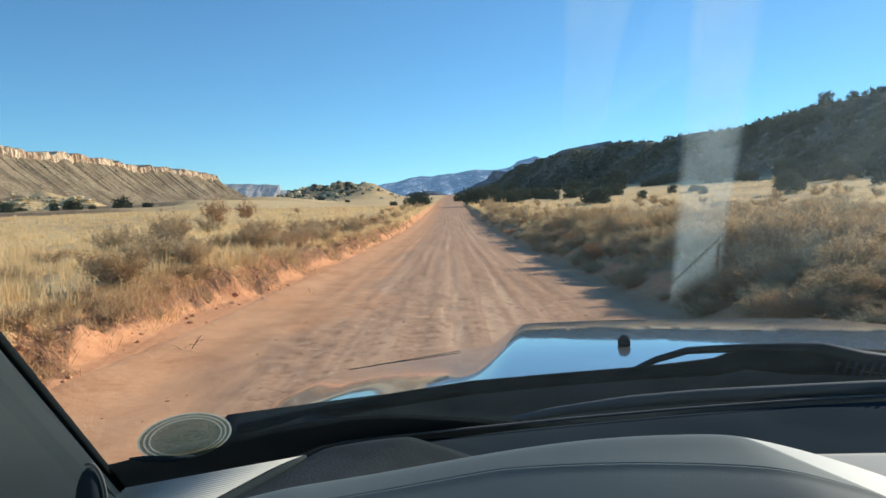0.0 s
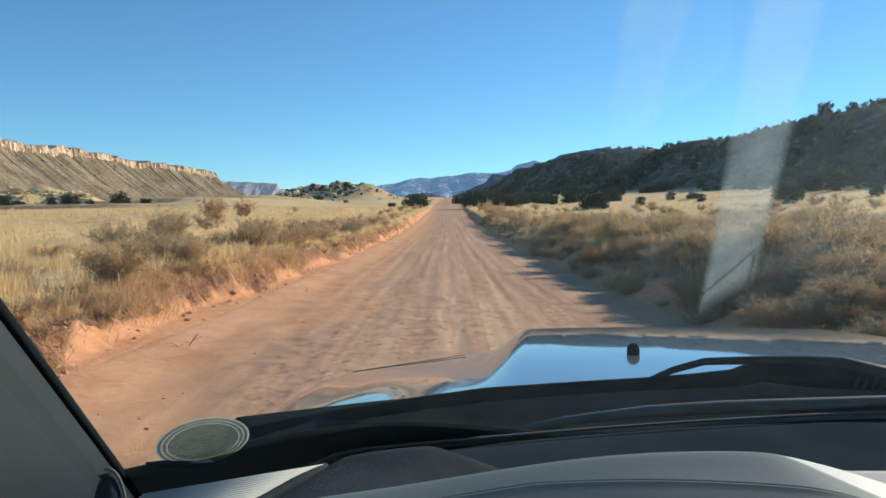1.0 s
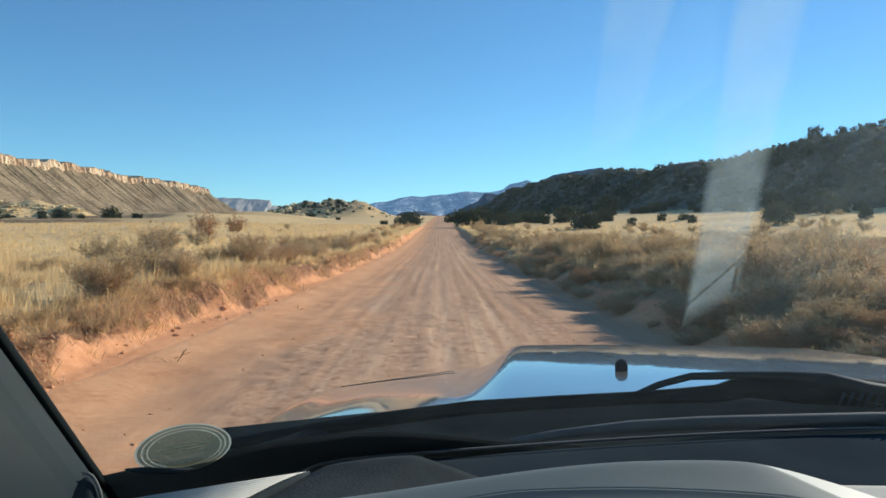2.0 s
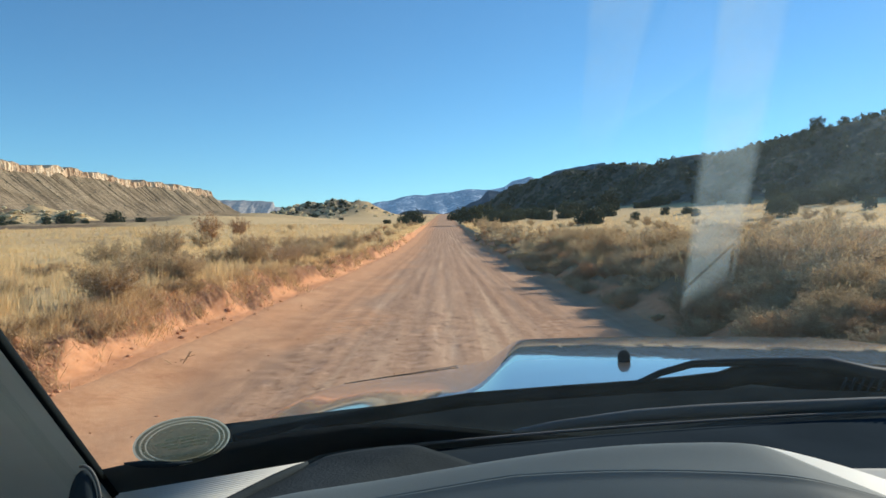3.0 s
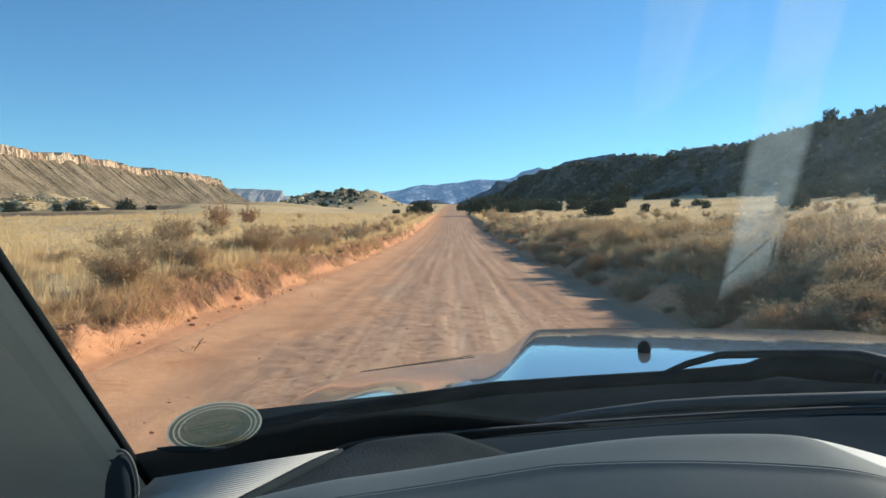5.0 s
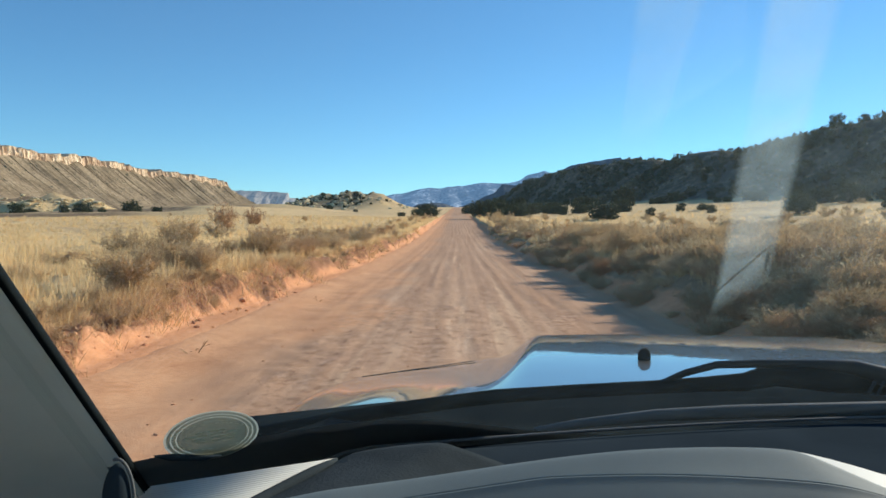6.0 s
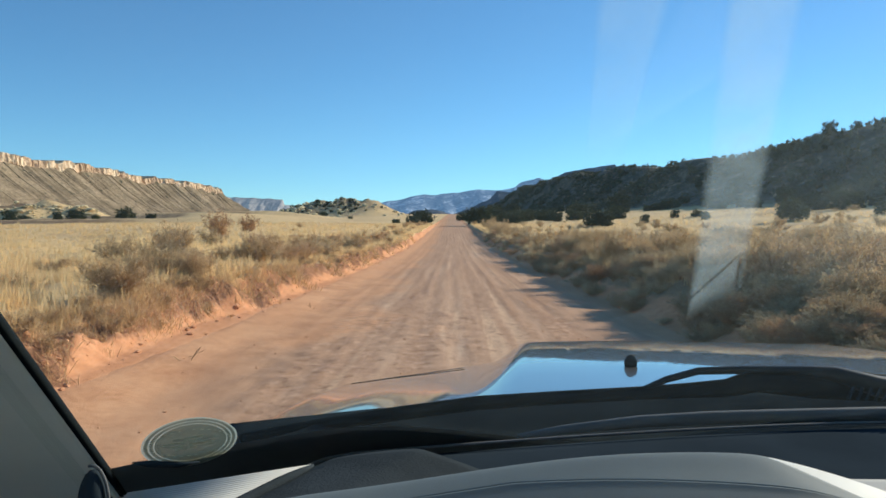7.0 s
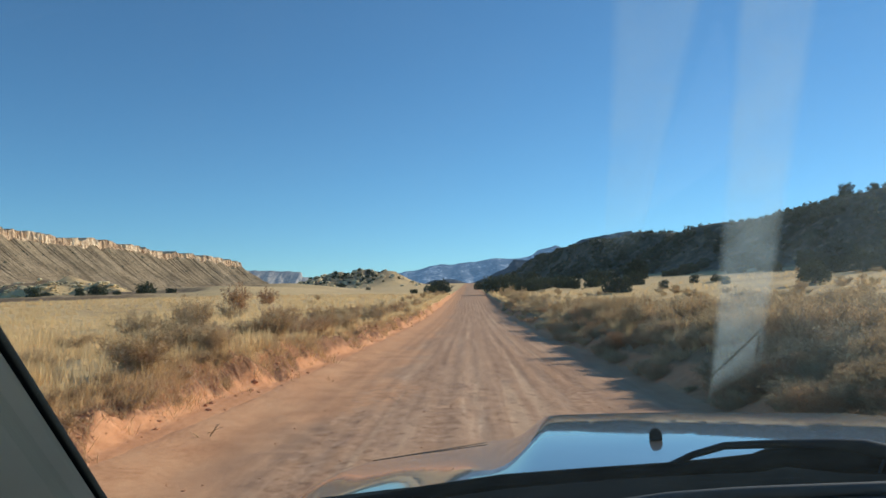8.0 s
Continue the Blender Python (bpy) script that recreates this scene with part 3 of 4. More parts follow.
    ("weed", "small tan dried weed on the bank", "weed", "bank weeds", 26, 0.5, 0.32, 10, 130, 0.6, 6, 0.022, M_SEED),
]
PROTO_AT = [(-4.3, 9.5, 0.4, 0.88, 0.85), (-6.6, 17.5, 1.0, 1.0, 1.0), (5.9, 15.0, 2.0, 1.2, 1.0), (-5.3, 20.6, 0.3, 1.0, 1.0), (5.0, 9.0, 1.0, 1.0, 1.0), (-4.45, 12.9, 2.2, 1.0, 1.0)]
protos = []
for spec, (x, y, turn, size, tall) in zip(SHRUBS, PROTO_AT):
    protos.append(shrub(*spec, spot(x, y, turn, size, tall=tall)))


# lighter builds of the same shrubs for the ground farther off
far_protos = []
for spec, (x, y) in zip(SHRUBS, [(-5.4, 41), (-6.3, 52), (6.2, 47), (-5.2, 58), (7.4, 42), (-4.6, 36)]):
    lite = spec[:5] + (spec[5], spec[6], spec[7] // 2, spec[8] // 3, spec[9], spec[10] * 2 // 3, spec[11] * 1.9, spec[12])
    far_protos.append(shrub(*lite, spot(x, y, 1.0, 0.9)))


def again(k, x, y, turn, size, tall=1.0):
    ob = copy_thing((far_protos if y > 32 else protos)[k], Matrix.Identity(4))
    ob.matrix_basis = spot(x, y, turn, size, tall=tall)
    return ob


def clearing(x, y):
    """An open grassy patch between the bushes."""
    return ((x - 6.5) / 1.5) ** 2 + ((y - 16.5) / 5.2) ** 2 < 1


# the bushes that stand out beside the road
for k, x, y, size, tall in [
    (1, -4.1, 11.6, 0.65, 0.9), (0, -4.7, 11.9, 0.85, 0.9), (3, -4.5, 12.6, 0.7, 0.9), (4, -6.1, 10.4, 0.8, 0.9), (2, -5.2, 13.6, 0.9, 1.0), (0, -5.0, 16.5, 0.75, 0.9), (2, -5.0, 18.6, 0.85, 1.0),
    (3, -4.7, 22.4, 0.7, 1.0), (0, -4.6, 24.8, 0.75, 1.0), (2, -9.0, 20.0, 1.1, 1.0), (4, -7.6, 14.0, 0.9, 0.9),
    (2, -12.5, 38.0, 1.3, 1.0), (3, -14.5, 46.0, 1.9, 1.2), (3, -20.5, 74.0, 2.2, 1.1),
]:
    again(k, x, y, random.uniform(0, 6.28), size, tall)

rng = np.random.RandomState(3)
# the brush behind the verge on the other side
for _ in range(88):
    y = 7.6 * (42 / 7.6) ** rng.uniform(0, 1)
    x = 4.55 + (1.5 + 0.30 * y) * rng.uniform(0, 1) ** 1.6
    if not clearing(x, y):
        again([2, 2, 2, 0, 3, 1][rng.randint(6)], x, y, rng.uniform(0, 6.28), rng.uniform(0.65, 1.15) * (0.62 if y < 14 else 0.85), rng.uniform(0.75, 1.05))
for _ in range(44):
    y = 16 * (150 / 16) ** rng.uniform(0, 1)
    x = -3.95 - abs(rng.normal(0, 1.0)) * (0.5 + y / 55)
    again([0, 1, 2, 3, 3, 4][rng.randint(6)], x, y, rng.uniform(0, 6.28), rng.uniform(0.55, 1.05), rng.uniform(0.8, 1.15))
for _ in range(84):
    y = 7 * (150 / 7) ** rng.uniform(0, 1)
    x = 4.45 + abs(rng.normal(0, 2.6)) * (0.5 + y / 50)
    if clearing(x, y):
        continue
    again([0, 1, 2, 0, 4, 2][rng.randint(6)], x, y, rng.uniform(0, 6.28), rng.uniform(0.4, 1.0) * (0.75 if y < 14 else 1.0), rng.uniform(0.65, 1.0))
for _ in range(60):
    y = 22 * (110 / 22) ** rng.uniform(0, 1)
    again([2, 2, 4, 0][rng.randint(4)], 6 + rng.uniform(0.02, 0.45) * y, y, rng.uniform(0, 6.28), rng.uniform(0.6, 1.25), rng.uniform(0.6, 0.9))
for _ in range(34):
    y = 18 * (70 / 18) ** rng.uniform(0, 1)
    again([2, 2, 4, 3][rng.randint(4)], 2 + rng.uniform(0.36, 0.66) * y, y, rng.uniform(0, 6.28), rng.uniform(0.9, 1.6), rng.uniform(0.6, 0.85))
for _ in range(12):
    y = rng.uniform(25, 150)
    again([2, 4, 1][rng.randint(3)], -rng.uniform(0.12, 0.5) * y - 5, y, rng.uniform(0, 6.28), rng.uniform(0.5, 1.0), 0.8)
for _ in range(80):
    y = 4.5 * (45 / 4.5) ** rng.uniform(0, 1)
    x = float(bank_edge(np.array(y))) + rng.uniform(-0.35, 0.35)
    again(5, x, y, rng.uniform(0, 6.28), rng.uniform(0.4, 0.85), rng.uniform(0.7, 1.2))

for k in range(62):
    y = 8.3 * (110 / 8.3) ** ((k + rng.uniform(0, 0.8)) / 62)
    again([2, 1, 0, 0][rng.randint(4)], 4.75 + rng.uniform(-0.3, 0.55) + 0.004 * y, y, rng.uniform(0, 6.28), rng.uniform(0.55, 1.0) * (1 + y / 150), rng.uniform(0.8, 1.15))
for _ in range(70):
    y = 24 * (140 / 24) ** rng.uniform(0, 1)
    again([2, 0, 1, 2][rng.randint(4)], 5 + rng.uniform(0.0, 0.6) ** 1.3 * y, y, rng.uniform(0, 6.28), rng.uniform(0.7, 1.5), rng.uniform(0.6, 1.0))

for x, y, size, k in [(5.6, 15.2, 1.45, 1), (6.9, 17.6, 1.6, 1), (5.2, 20.5, 1.35, 0), (8.4, 20.2, 1.7, 1), (7.2, 25.5, 1.6, 0), (5.6, 28.5, 1.5, 1), (10.2, 16.2, 1.7, 1), (12.2, 19.0, 1.8, 0), (9.8, 25.0, 1.7, 1), (6.4, 36.0, 1.7, 1), (9.6, 40.0, 1.9, 0)]:
    again(k, x, y, rng.uniform(0, 6.28), size * (0.62 if y < 21 else 0.75), rng.uniform(0.75, 0.95))
for _ in range(250):
    y = 5.5 * (75 / 5.5) ** rng.uniform(0, 1)
    x = 3.95 + rng.normal(0, 0.42)
    again([2, 3, 2, 4][rng.randint(4)], max(3.3, x), y, rng.uniform(0, 6.28), rng.uniform(0.28, 0.55) * (1 + y / 90), rng.uniform(0.6, 0.95))
for _ in range(34):
    x, y = rng.uniform(4.3, 7.5), rng.uniform(5.2, 9.5)
    again([2, 2, 2, 3, 4][rng.randint(5)], x, y, rng.uniform(0, 6.28), rng.uniform(0.5, 0.85), rng.uniform(0.55, 0.9))


def roots():
    """Thin roots and stalks that hang from the broken edge of the bank."""
    rng = np.random.RandomState(14)
    n = 1900
    y = 4.5 * (40 / 4.5) ** rng.uniform(0, 1, n)
    x = bank_edge(y) + rng.uniform(-0.05, 0.25, n)
    p = np.c_[x, y, height(x, y) + 0.015]
    run = rng.uniform(0.06, 0.32, n)
    qx, qy = x + run, y + rng.normal(0, 0.09, n)
    q = np.c_[qx, qy, height(qx, qy) + 0.02]
    mid = (p + q) / 2 + np.c_[np.zeros((n, 2)), rng.uniform(0.0, 0.06, n)]
    w = np.c_[np.zeros(n), 0.003 + 0.004 * rng.rand(n), np.zeros(n)]
    u = np.c_[np.zeros((n, 2)), 0.004 + 0 * x]
    v = np.stack([p - w, p + w, mid + w, q, mid - w, p + u, mid + u], 1).reshape(-1, 3)
    k = np.arange(n)[:, None] * 7
    ob = mesh_object("roots", v.tolist(), (k + [0, 1, 2, 4]).tolist() + (k + [4, 2, 3]).tolist() + (k + [1, 5, 6, 2]).tolist() + (k + [5, 0, 4, 6]).tolist(), M_RUST)
    return tagged(ob, "thin brown roots hanging from the broken bank", "roots", kind="stuff")


roots()


def bank_fringe():
    """Dry stems and rootlets that cover the broken face of the bank."""
    rng = np.random.RandomState(15)
    n = 3600
    y = 4.3 * (70 / 4.3) ** rng.uniform(0, 1, n)
    x = bank_edge(y) + rng.normal(0.02, 0.2, n)
    ok = rng.uniform(-0.8, 0.8, n) < 0.15 + VN.many(y / 1.7, x / 1.2, 3)
    x, y = x[ok], y[ok]
    pts = np.c_[x, y, height(x, y)]
    v, q, t = blades(pts, rng.uniform(0.05, 0.21, len(x)), 0.004 + 0.0003 * y, 1.5, rng, 9)
    ob = mesh_object("bank_fringe", v.tolist(), q.tolist() + t.tolist(), M_FRINGE)
    return tagged(ob, "dry brown stems over the broken bank", "dry stems", kind="stuff")


bank_fringe()


def dead_twig(x, y, turn, size):
    ob = holder("dead_twig", "forked dead twig lying on red soil", "twig", "twigs", spot(x, y, turn, size, 0.0))
    v, f, _ = twig_arrays(np.random.RandomState(5), 0.4, 0.35, 3, 6, 0.3)
    mesh_object("stick", [tuple(p) for p in v], f, M_TWIG, ob)


dead_twig(-2.75, 7.7, 0.4, 1.0)
dead_twig(-2.55, 13.5, 2.0, 0.8)


def juniper(name, label, seed, w, h, m):
    rng = np.random.RandomState(seed)
    ob = holder(name, label, "tree", "junipers", m)
    bm = bmesh.new()
    tips = []

    def limb(p, q, r0, r1):
        d = (q - p).normalized()
        mat = Matrix.Translation((p + q) / 2) @ d.to_track_quat('Z', 'Y').to_matrix().to_4x4()
        bmesh.ops.create_cone(bm, segments=6, radius1=r0, radius2=r1, depth=(q - p).length, matrix=mat, cap_ends=True)

    fork = Vector((rng.uniform(-0.1, 0.1), rng.uniform(-0.1, 0.1), h * 0.28))
    limb(Vector((0, 0, -0.15)), fork, 0.20, 0.14)
    for k in range(7):
        a = k * 0.9 + rng.uniform(-0.3, 0.3)
        q = Vector((math.cos(a) * w * 0.3, math.sin(a) * w * 0.3, h * rng.uniform(0.45, 0.85)))
        limb(fork, q, 0.09, 0.03)
        tips.append(q)
    part("trunk", bm, M_BARK, ob)
    lobes = [(np.array(t), rng.uniform(0.22, 0.34) * w, rng.uniform(0.20, 0.3) * h) for t in tips] + [(np.array((0, 0, h * 0.5)), w * 0.36, h * 0.42)]
    lobes += [(np.array((math.cos(a) * w * 0.34, math.sin(a) * w * 0.34, h * 0.26)), w * 0.2, h * 0.22) for a in np.linspace(0, 5.5, 6)]
    v = []
    for c, rw, rh in lobes:
        for _ in range(26):
            d = rng.normal(0, 1, 3)
            d /= np.linalg.norm(d)
            p = c + d * np.array((rw, rw, rh)) * rng.uniform(0.72, 1.08)
            if p[2] < 0.12:
                p[2] = 0.12 + rng.uniform(0, 0.2)
            for _ in range(7):
                o = p + rng.normal(0, 0.13, 3)
                e1, e2 = rng.normal(0, 0.20, 3), rng.normal(0, 0.20, 3)
                v += [o, o + e1 + d * 0.08, o + e2 + d * 0.08]
    mesh_object("crown", [tuple(p) for p in v], np.arange(len(v)).reshape(-1, 3).tolist(), M_JUNIPER, ob)
    return ob


TREE_LABELS = ["broad dark green juniper with a rounded crown", "tall dark juniper with an uneven crown", "low spreading dark juniper shrub"]
trees = [juniper("juniper", TREE_LABELS[0], 31, 5.0, 3.4, spot(4.9 + 1.0, 153, 0.3, 1.1)), juniper("juniper", TREE_LABELS[1], 32, 4.2, 4.4, spot(51, 224, 1.0, 1.3)), juniper("juniper", TREE_LABELS[2], 33, 4.4, 2.6, spot(-6.8, 172, 0.2, 1.05))]


def tree(k, x, y, turn, size):
    ob = copy_thing(trees[k], Matrix.Identity(4))
    ob.matrix_basis = spot(x, y, turn, size, 0.1)


EAST_TREES = [(1, 107, 211, 0.9), (0, 3.6, 240, 0.8), (0, 10.6, 187, 0.95), (2, 18.4, 205, 0.8), (0, 25.3, 228, 0.75), (1, 23.8, 166, 0.45), (2, 20.5, 103, 0.85), (0, 35.6, 157, 0.55), (1, 30.0, 115, 0.32), (0, 39.6, 86, 0.66), (1, 38.5, 112, 0.3), (1, 48.1, 83, 0.34), (2, 8.0, 158, 0.8), (0, 13.5, 214, 0.9), (1, 14.5, 250, 1.1), (2, 9.5, 300, 1.2), (0, 19, 330, 1.3), (1, 39.5, 131, 0.35), (0, 42.4, 128, 0.36), (2, 32, 189, 0.7), (0, 40, 230, 1.2), (1, 24, 290, 1.2)]
WEST_TREES = [(2, -12.1, 240, 0.42), (2, -8.6, 163, 0.6), (2, -12.0, 160, 0.34), (1, -88, 164, 0.45), (0, -87, 170, 0.8), (2, -80, 165, 0.35), (0, -79, 178, 0.85), (2, -72, 176, 0.5), (1, -112, 186, 0.8), (2, -52, 300, 0.6), (2, -36, 262, 0.35), (2, -140, 240, 0.9)]
for k, x, y, size in EAST_TREES + WEST_TREES:
    tree(k, x, y, random.uniform(0, 6.28), size)
rng = np.random.RandomState(8)
for _ in range(130):
    a, r = rng.uniform(0, 6.28), rng.uniform(0, 1) ** 0.7
    x, y = -80 + 36 * r * math.cos(a), 494 + 26 * r * math.sin(a)
    if x > -57 and rng.rand() < 0.6:
        continue
    tree(rng.randint(3), x, y, rng.uniform(0, 6.28), rng.uniform(0.2, 0.52))
for _ in range(34):
    y = rng.uniform(165, 330)
    tree(rng.randint(3), 5.5 + rng.uniform(0.0, 0.16) * y, y, rng.uniform(0, 6.28), rng.uniform(0.45, 0.95))
for _ in range(18):
    y = rng.uniform(150, 420)
    x = rng.uniform(12, 62) * (0.5 + y / 420)
    if ridge(np.array(x), np.array(float(y))) < 0.2:
        tree(rng.randint(3), x, y, rng.uniform(0, 6.28), rng.uniform(0.3, 0.9))

for _ in range(44):
    y = 95 * (420 / 95) ** rng.rand()
    x = 66 - 44 * float(sstep(350, 1000, y)) + 7 * float(VN(np.array(y / 55), np.array(3.0))) - rng.uniform(-4, 9)
    if x / y < 0.75:
        tree(rng.randint(3), x, y, rng.uniform(0, 6.28), rng.uniform(0.3, 0.8))
for _ in range(70):
    y = 120 * (700 / 120) ** rng.rand()
    x = 66 - 44 * float(sstep(350, 1000, y)) + 44 * rng.uniform(0.15, 1.1)
    if x / y < 0.75:
        tree(rng.randint(3), x, y, rng.uniform(0, 6.28), rng.uniform(0.25, 0.6))


def woods():
    """The scrub woodland that covers the ridge: crowns of many small leaf clumps in one mesh."""
    rng = np.random.RandomState(9)
    n = 19000
    y = rng.uniform(60, 1150, n) ** 1.0
    x = 40 + rng.uniform(0, 1, n) * 130
    r = ridge(x, y)
    keep = (r > 0.003) & (rng.uniform(0, 1, n) < 0.78 + 1.0 * VN.many(x / 14, y / 30, 3)) & (x / y < 0.8)
    x, y = x[keep], y[keep]
    z = height(x, y)
    n = len(x)
    w = rng.uniform(0.8, 2.0, n) * np.where(ridge(x, y) > 0.9, 0.7, 1.0) * np.where(rng.uniform(0, 1, n) < 0.45, 0.5, 1.0)
    per = 30
    d = rng.normal(0, 1, (n, per, 3))
    d /= np.linalg.norm(d, axis=2)[:, :, None]
    d[:, :, 2] = np.abs(d[:, :, 2]) * 1.25
    c = np.stack([x, y, z], -1)[:, None, :] + d * w[:, None, None] * rng.uniform(0.6, 1.1, (n, per, 1)) + np.array([0, 0, 0.1])
    s = (w * 0.42)[:, None, None]
    e1, e2 = rng.normal(0, 1, (n, per, 3)) * s, rng.normal(0, 1, (n, per, 3)) * s
    v = np.stack([c - (e1 + e2) / 3, c + e1 * 0.7, c + e2 * 0.7], 2).reshape(-1, 3)
    ob = mesh_object("woodland", v.tolist(), np.arange(len(v)).reshape(-1, 3).tolist(), M_SCRUB)
    tagged(ob, "dark grey-green scrub covering the hillside", "woodland", kind="stuff")


woods()


def lump(rng, size):
    """A broken stone: a cut and jittered box of 12 corners, as arrays."""
    bm = bmesh.new()
    bmesh.ops.create_icosphere(bm, subdivisions=1, radius=1.0)
    for q in bm.verts:
        q.co = Vector((q.co.x * size[0], q.co.y * size[1], q.co.z * size[2])) * rng.uniform(0.72, 1.2)
    v = np.array([q.co[:] for q in bm.verts])
    f = np.array([[q.index for q in p.verts] for p in bm.faces])
    bm.free()
    return v, f


def rubble(name, label, category, count, place, size, material, seed, flat=1.0):
    rng = np.random.RandomState(seed)
    shapes = [lump(rng, (1, rng.uniform(0.6, 1), rng.uniform(0.45, 0.8) * flat)) for _ in range(9)]
    vs, fs, k = [], [], 0
    for _ in range(count):
        x, y = place(rng)
        v, f = shapes[rng.randint(9)]
        s = size(rng)
        a = rng.uniform(0, 6.28)
        p = v * s
        p = np.c_[p[:, 0] * math.cos(a) - p[:, 1] * math.sin(a), p[:, 0] * math.sin(a) + p[:, 1] * math.cos(a), p[:, 2]]
        on_road = ROAD_L + 0.1 < x < ROAD_R - 0.1 and y < 700
        z = float((road_height if on_road else height)(np.array([x]), np.array([y]))[0])
        vs.append(p + (x, y, z + s * 0.1))
        fs.append(f + k)
        k += len(v)
    ob = mesh_object(name, np.concatenate(vs).tolist(), np.concatenate(fs).tolist(), material)
    return tagged(ob, label, category, kind="stuff")


M_ROCK = rock_material("weathered_sandstone", (0.20, 0.16, 0.11), (0.32, 0.26, 0.18), (0.46, 0.38, 0.27), 0.4)
rubble("boulders", "pale sandstone boulders over the small hill", "boulders", 620, lambda r: (-106 + r.normal(0, 27), 490 + r.normal(0, 17)), lambda r: 0.5 + 2.3 * r.rand() ** 3, M_CREAM, 41)
rubble("boulders", "cream sandstone ledges and boulders on the knoll", "boulders", 1500, lambda r: (-205 + r.normal(0, 44), 362 + r.normal(0, 14)), lambda r: 0.3 + 2.3 * r.rand() ** 4, M_CREAM, 42, 0.6)
rubble("boulders", "scattered pale rocks among the hillside scrub", "boulders", 110, lambda r: (r.uniform(68, 115), r.uniform(120, 560)), lambda r: 0.4 + 1.2 * r.rand() ** 2, M_ROCK, 45)
rubble("clods", "crumbled red soil clods along the bank", "clods", 420, lambda r: ((lambda y: (float(bank_edge(np.array(y))) + r.normal(0.3, 0.2), y))(4 * (60 / 4) ** r.rand())), lambda r: 0.010 + 0.06 * r.rand() ** 5, M_CLOD, 43)
rubble("pebbles", "small loose stones on the dirt road", "pebbles", 420, lambda r: (r.uniform(ROAD_L, ROAD_R), 4 * (45 / 4) ** r.rand()), lambda r: 0.004 + 0.018 * r.rand() ** 4, M_CLOD, 44)


# ---- the car ----
M_PAINT = paint_material()
M_BLACK = plastic_material("black_plastic", (0.014, 0.020, 0.024), 0.8, spec=0.0)
M_RUBBER = plastic_material("black_rubber", (0.008, 0.012, 0.014), 0.75, spec=0.03)
M_ARM = plastic_material("satin_black_metal", (0.006, 0.010, 0.012), 0.42, 300, 0.0002, 0.2, 0.3)
M_DASH = plastic_material("dark_dash_vinyl", (0.029, 0.041, 0.051), 0.85, 900, 0.0008, spec=0.0)
M_GREY = plastic_material("grey_dash_vinyl", (0.150, 0.184, 0.190), 0.62, 900, 0.0004, 0.05, 0.12)
M_PAD = plastic_material("blue_grey_dash_pad", (0.106, 0.136, 0.147), 0.65, 900, 0.0004, 0.06, 0.1)
M_PILLAR = plastic_material("grey_pillar_trim", (0.74, 0.80, 0.745), 0.8, 500, 0.0005, 0.06)
M_BEAD = plastic_material("lighter_black_vinyl", (0.11, 0.12, 0.125), 0.7)
M_PANEL = plastic_material("pale_dash_panel", (0.40, 0.41, 0.385), 0.6, 700, 0.0004, 0.05)
M_SHOULDER = plastic_material("grained_dash_vinyl", (0.033, 0.042, 0.048), 0.7, 350, 0.0022, 0.35, 0.0)
M_SUNLIT_EDGE = plastic_material("sunlit_edge_grey", (0.62, 0.645, 0.61), 0.55, 700, 0.0003, 0.04)
M_VENT = plastic_material("light_grey_vent", (0.58, 0.60, 0.585), 0.6, 700, 0.0004, 0.05)


def glass_material():
    k = Nodes("windscreen_glass", 0.0)
    t = k.t
    clear = t.nodes.new("ShaderNodeBsdfTransparent")
    clear.inputs[0].default_value = (0.95, 0.97, 0.96, 1)
    gloss = t.nodes.new("ShaderNodeBsdfGlossy")
    gloss.inputs["Roughness"].default_value = 0.0
    ms = k.n("ShaderNodeMixShader", Fac=0.03)
    k.link(clear.outputs[0], ms.inputs[1])
    k.link(gloss.outputs[0], ms.inputs[2])
    k.link(ms.outputs[0], t.nodes["Material Output"].inputs["Surface"])
    return k.m


def glare_material():
    """A thin film added on the glass that imitates glare by scattering the low sun."""
    k = Nodes("glare_film", 0.9)
    t = k.t
    clear = t.nodes.new("ShaderNodeBsdfTransparent")
    scatter = t.nodes.new("ShaderNodeBsdfTranslucent")
    scatter.inputs[0].default_value = (0.53, 0.67, 0.69, 1)
    ms = k.n("ShaderNodeMixShader")
    soft = k.n("ShaderNodeMath")
    soft.operation = 'MULTIPLY'
    k.link(k.attr("film"), soft.inputs[0])
    k.link(k.mask(k.noise(25, 4), 0.0, 0.75), soft.inputs[1])
    k.link(soft.outputs[0], ms.inputs[0])
    k.link(clear.outputs[0], ms.inputs[1])
    k.link(scatter.outputs[0], ms.inputs[2])
    k.link(ms.outputs[0], t.nodes["Material Output"].inputs["Surface"])
    return k.m


M_FRIT = plastic_material("black_enamel", (0.085, 0.097, 0.103), 0.6, spec=0.1)
M_GLASS, M_GLARE = glass_material(), glare_material()
CAR_X = 0.70
car = holder("car", "dark pickup with grey interior parked on the dirt road", "car")


def dash_line(x):
    """How far ahead the front edge of the dashboard lies at each place across the car."""
    d = np.abs(x - CAR_X)
    return 0.985 - 0.27 * d ** 1.5 - 1.07 * np.maximum(0, d - 0.8) ** 1.5


def hood_line(x):
    """The rear edge of the hood."""
    return 1.28 - 0.47 * np.maximum(0, np.maximum(0.55 - x, x - 0.85)) ** 1.4 * 0.7


def hood_height(x, y):
    d = np.abs(x - CAR_X)
    u = y - 1.25
    side = 1.206 + (0.073 + 0.085 * sstep(0, 1.05, u)) * (0.784 - d) - 0.086 * u - 0.037 * u * u
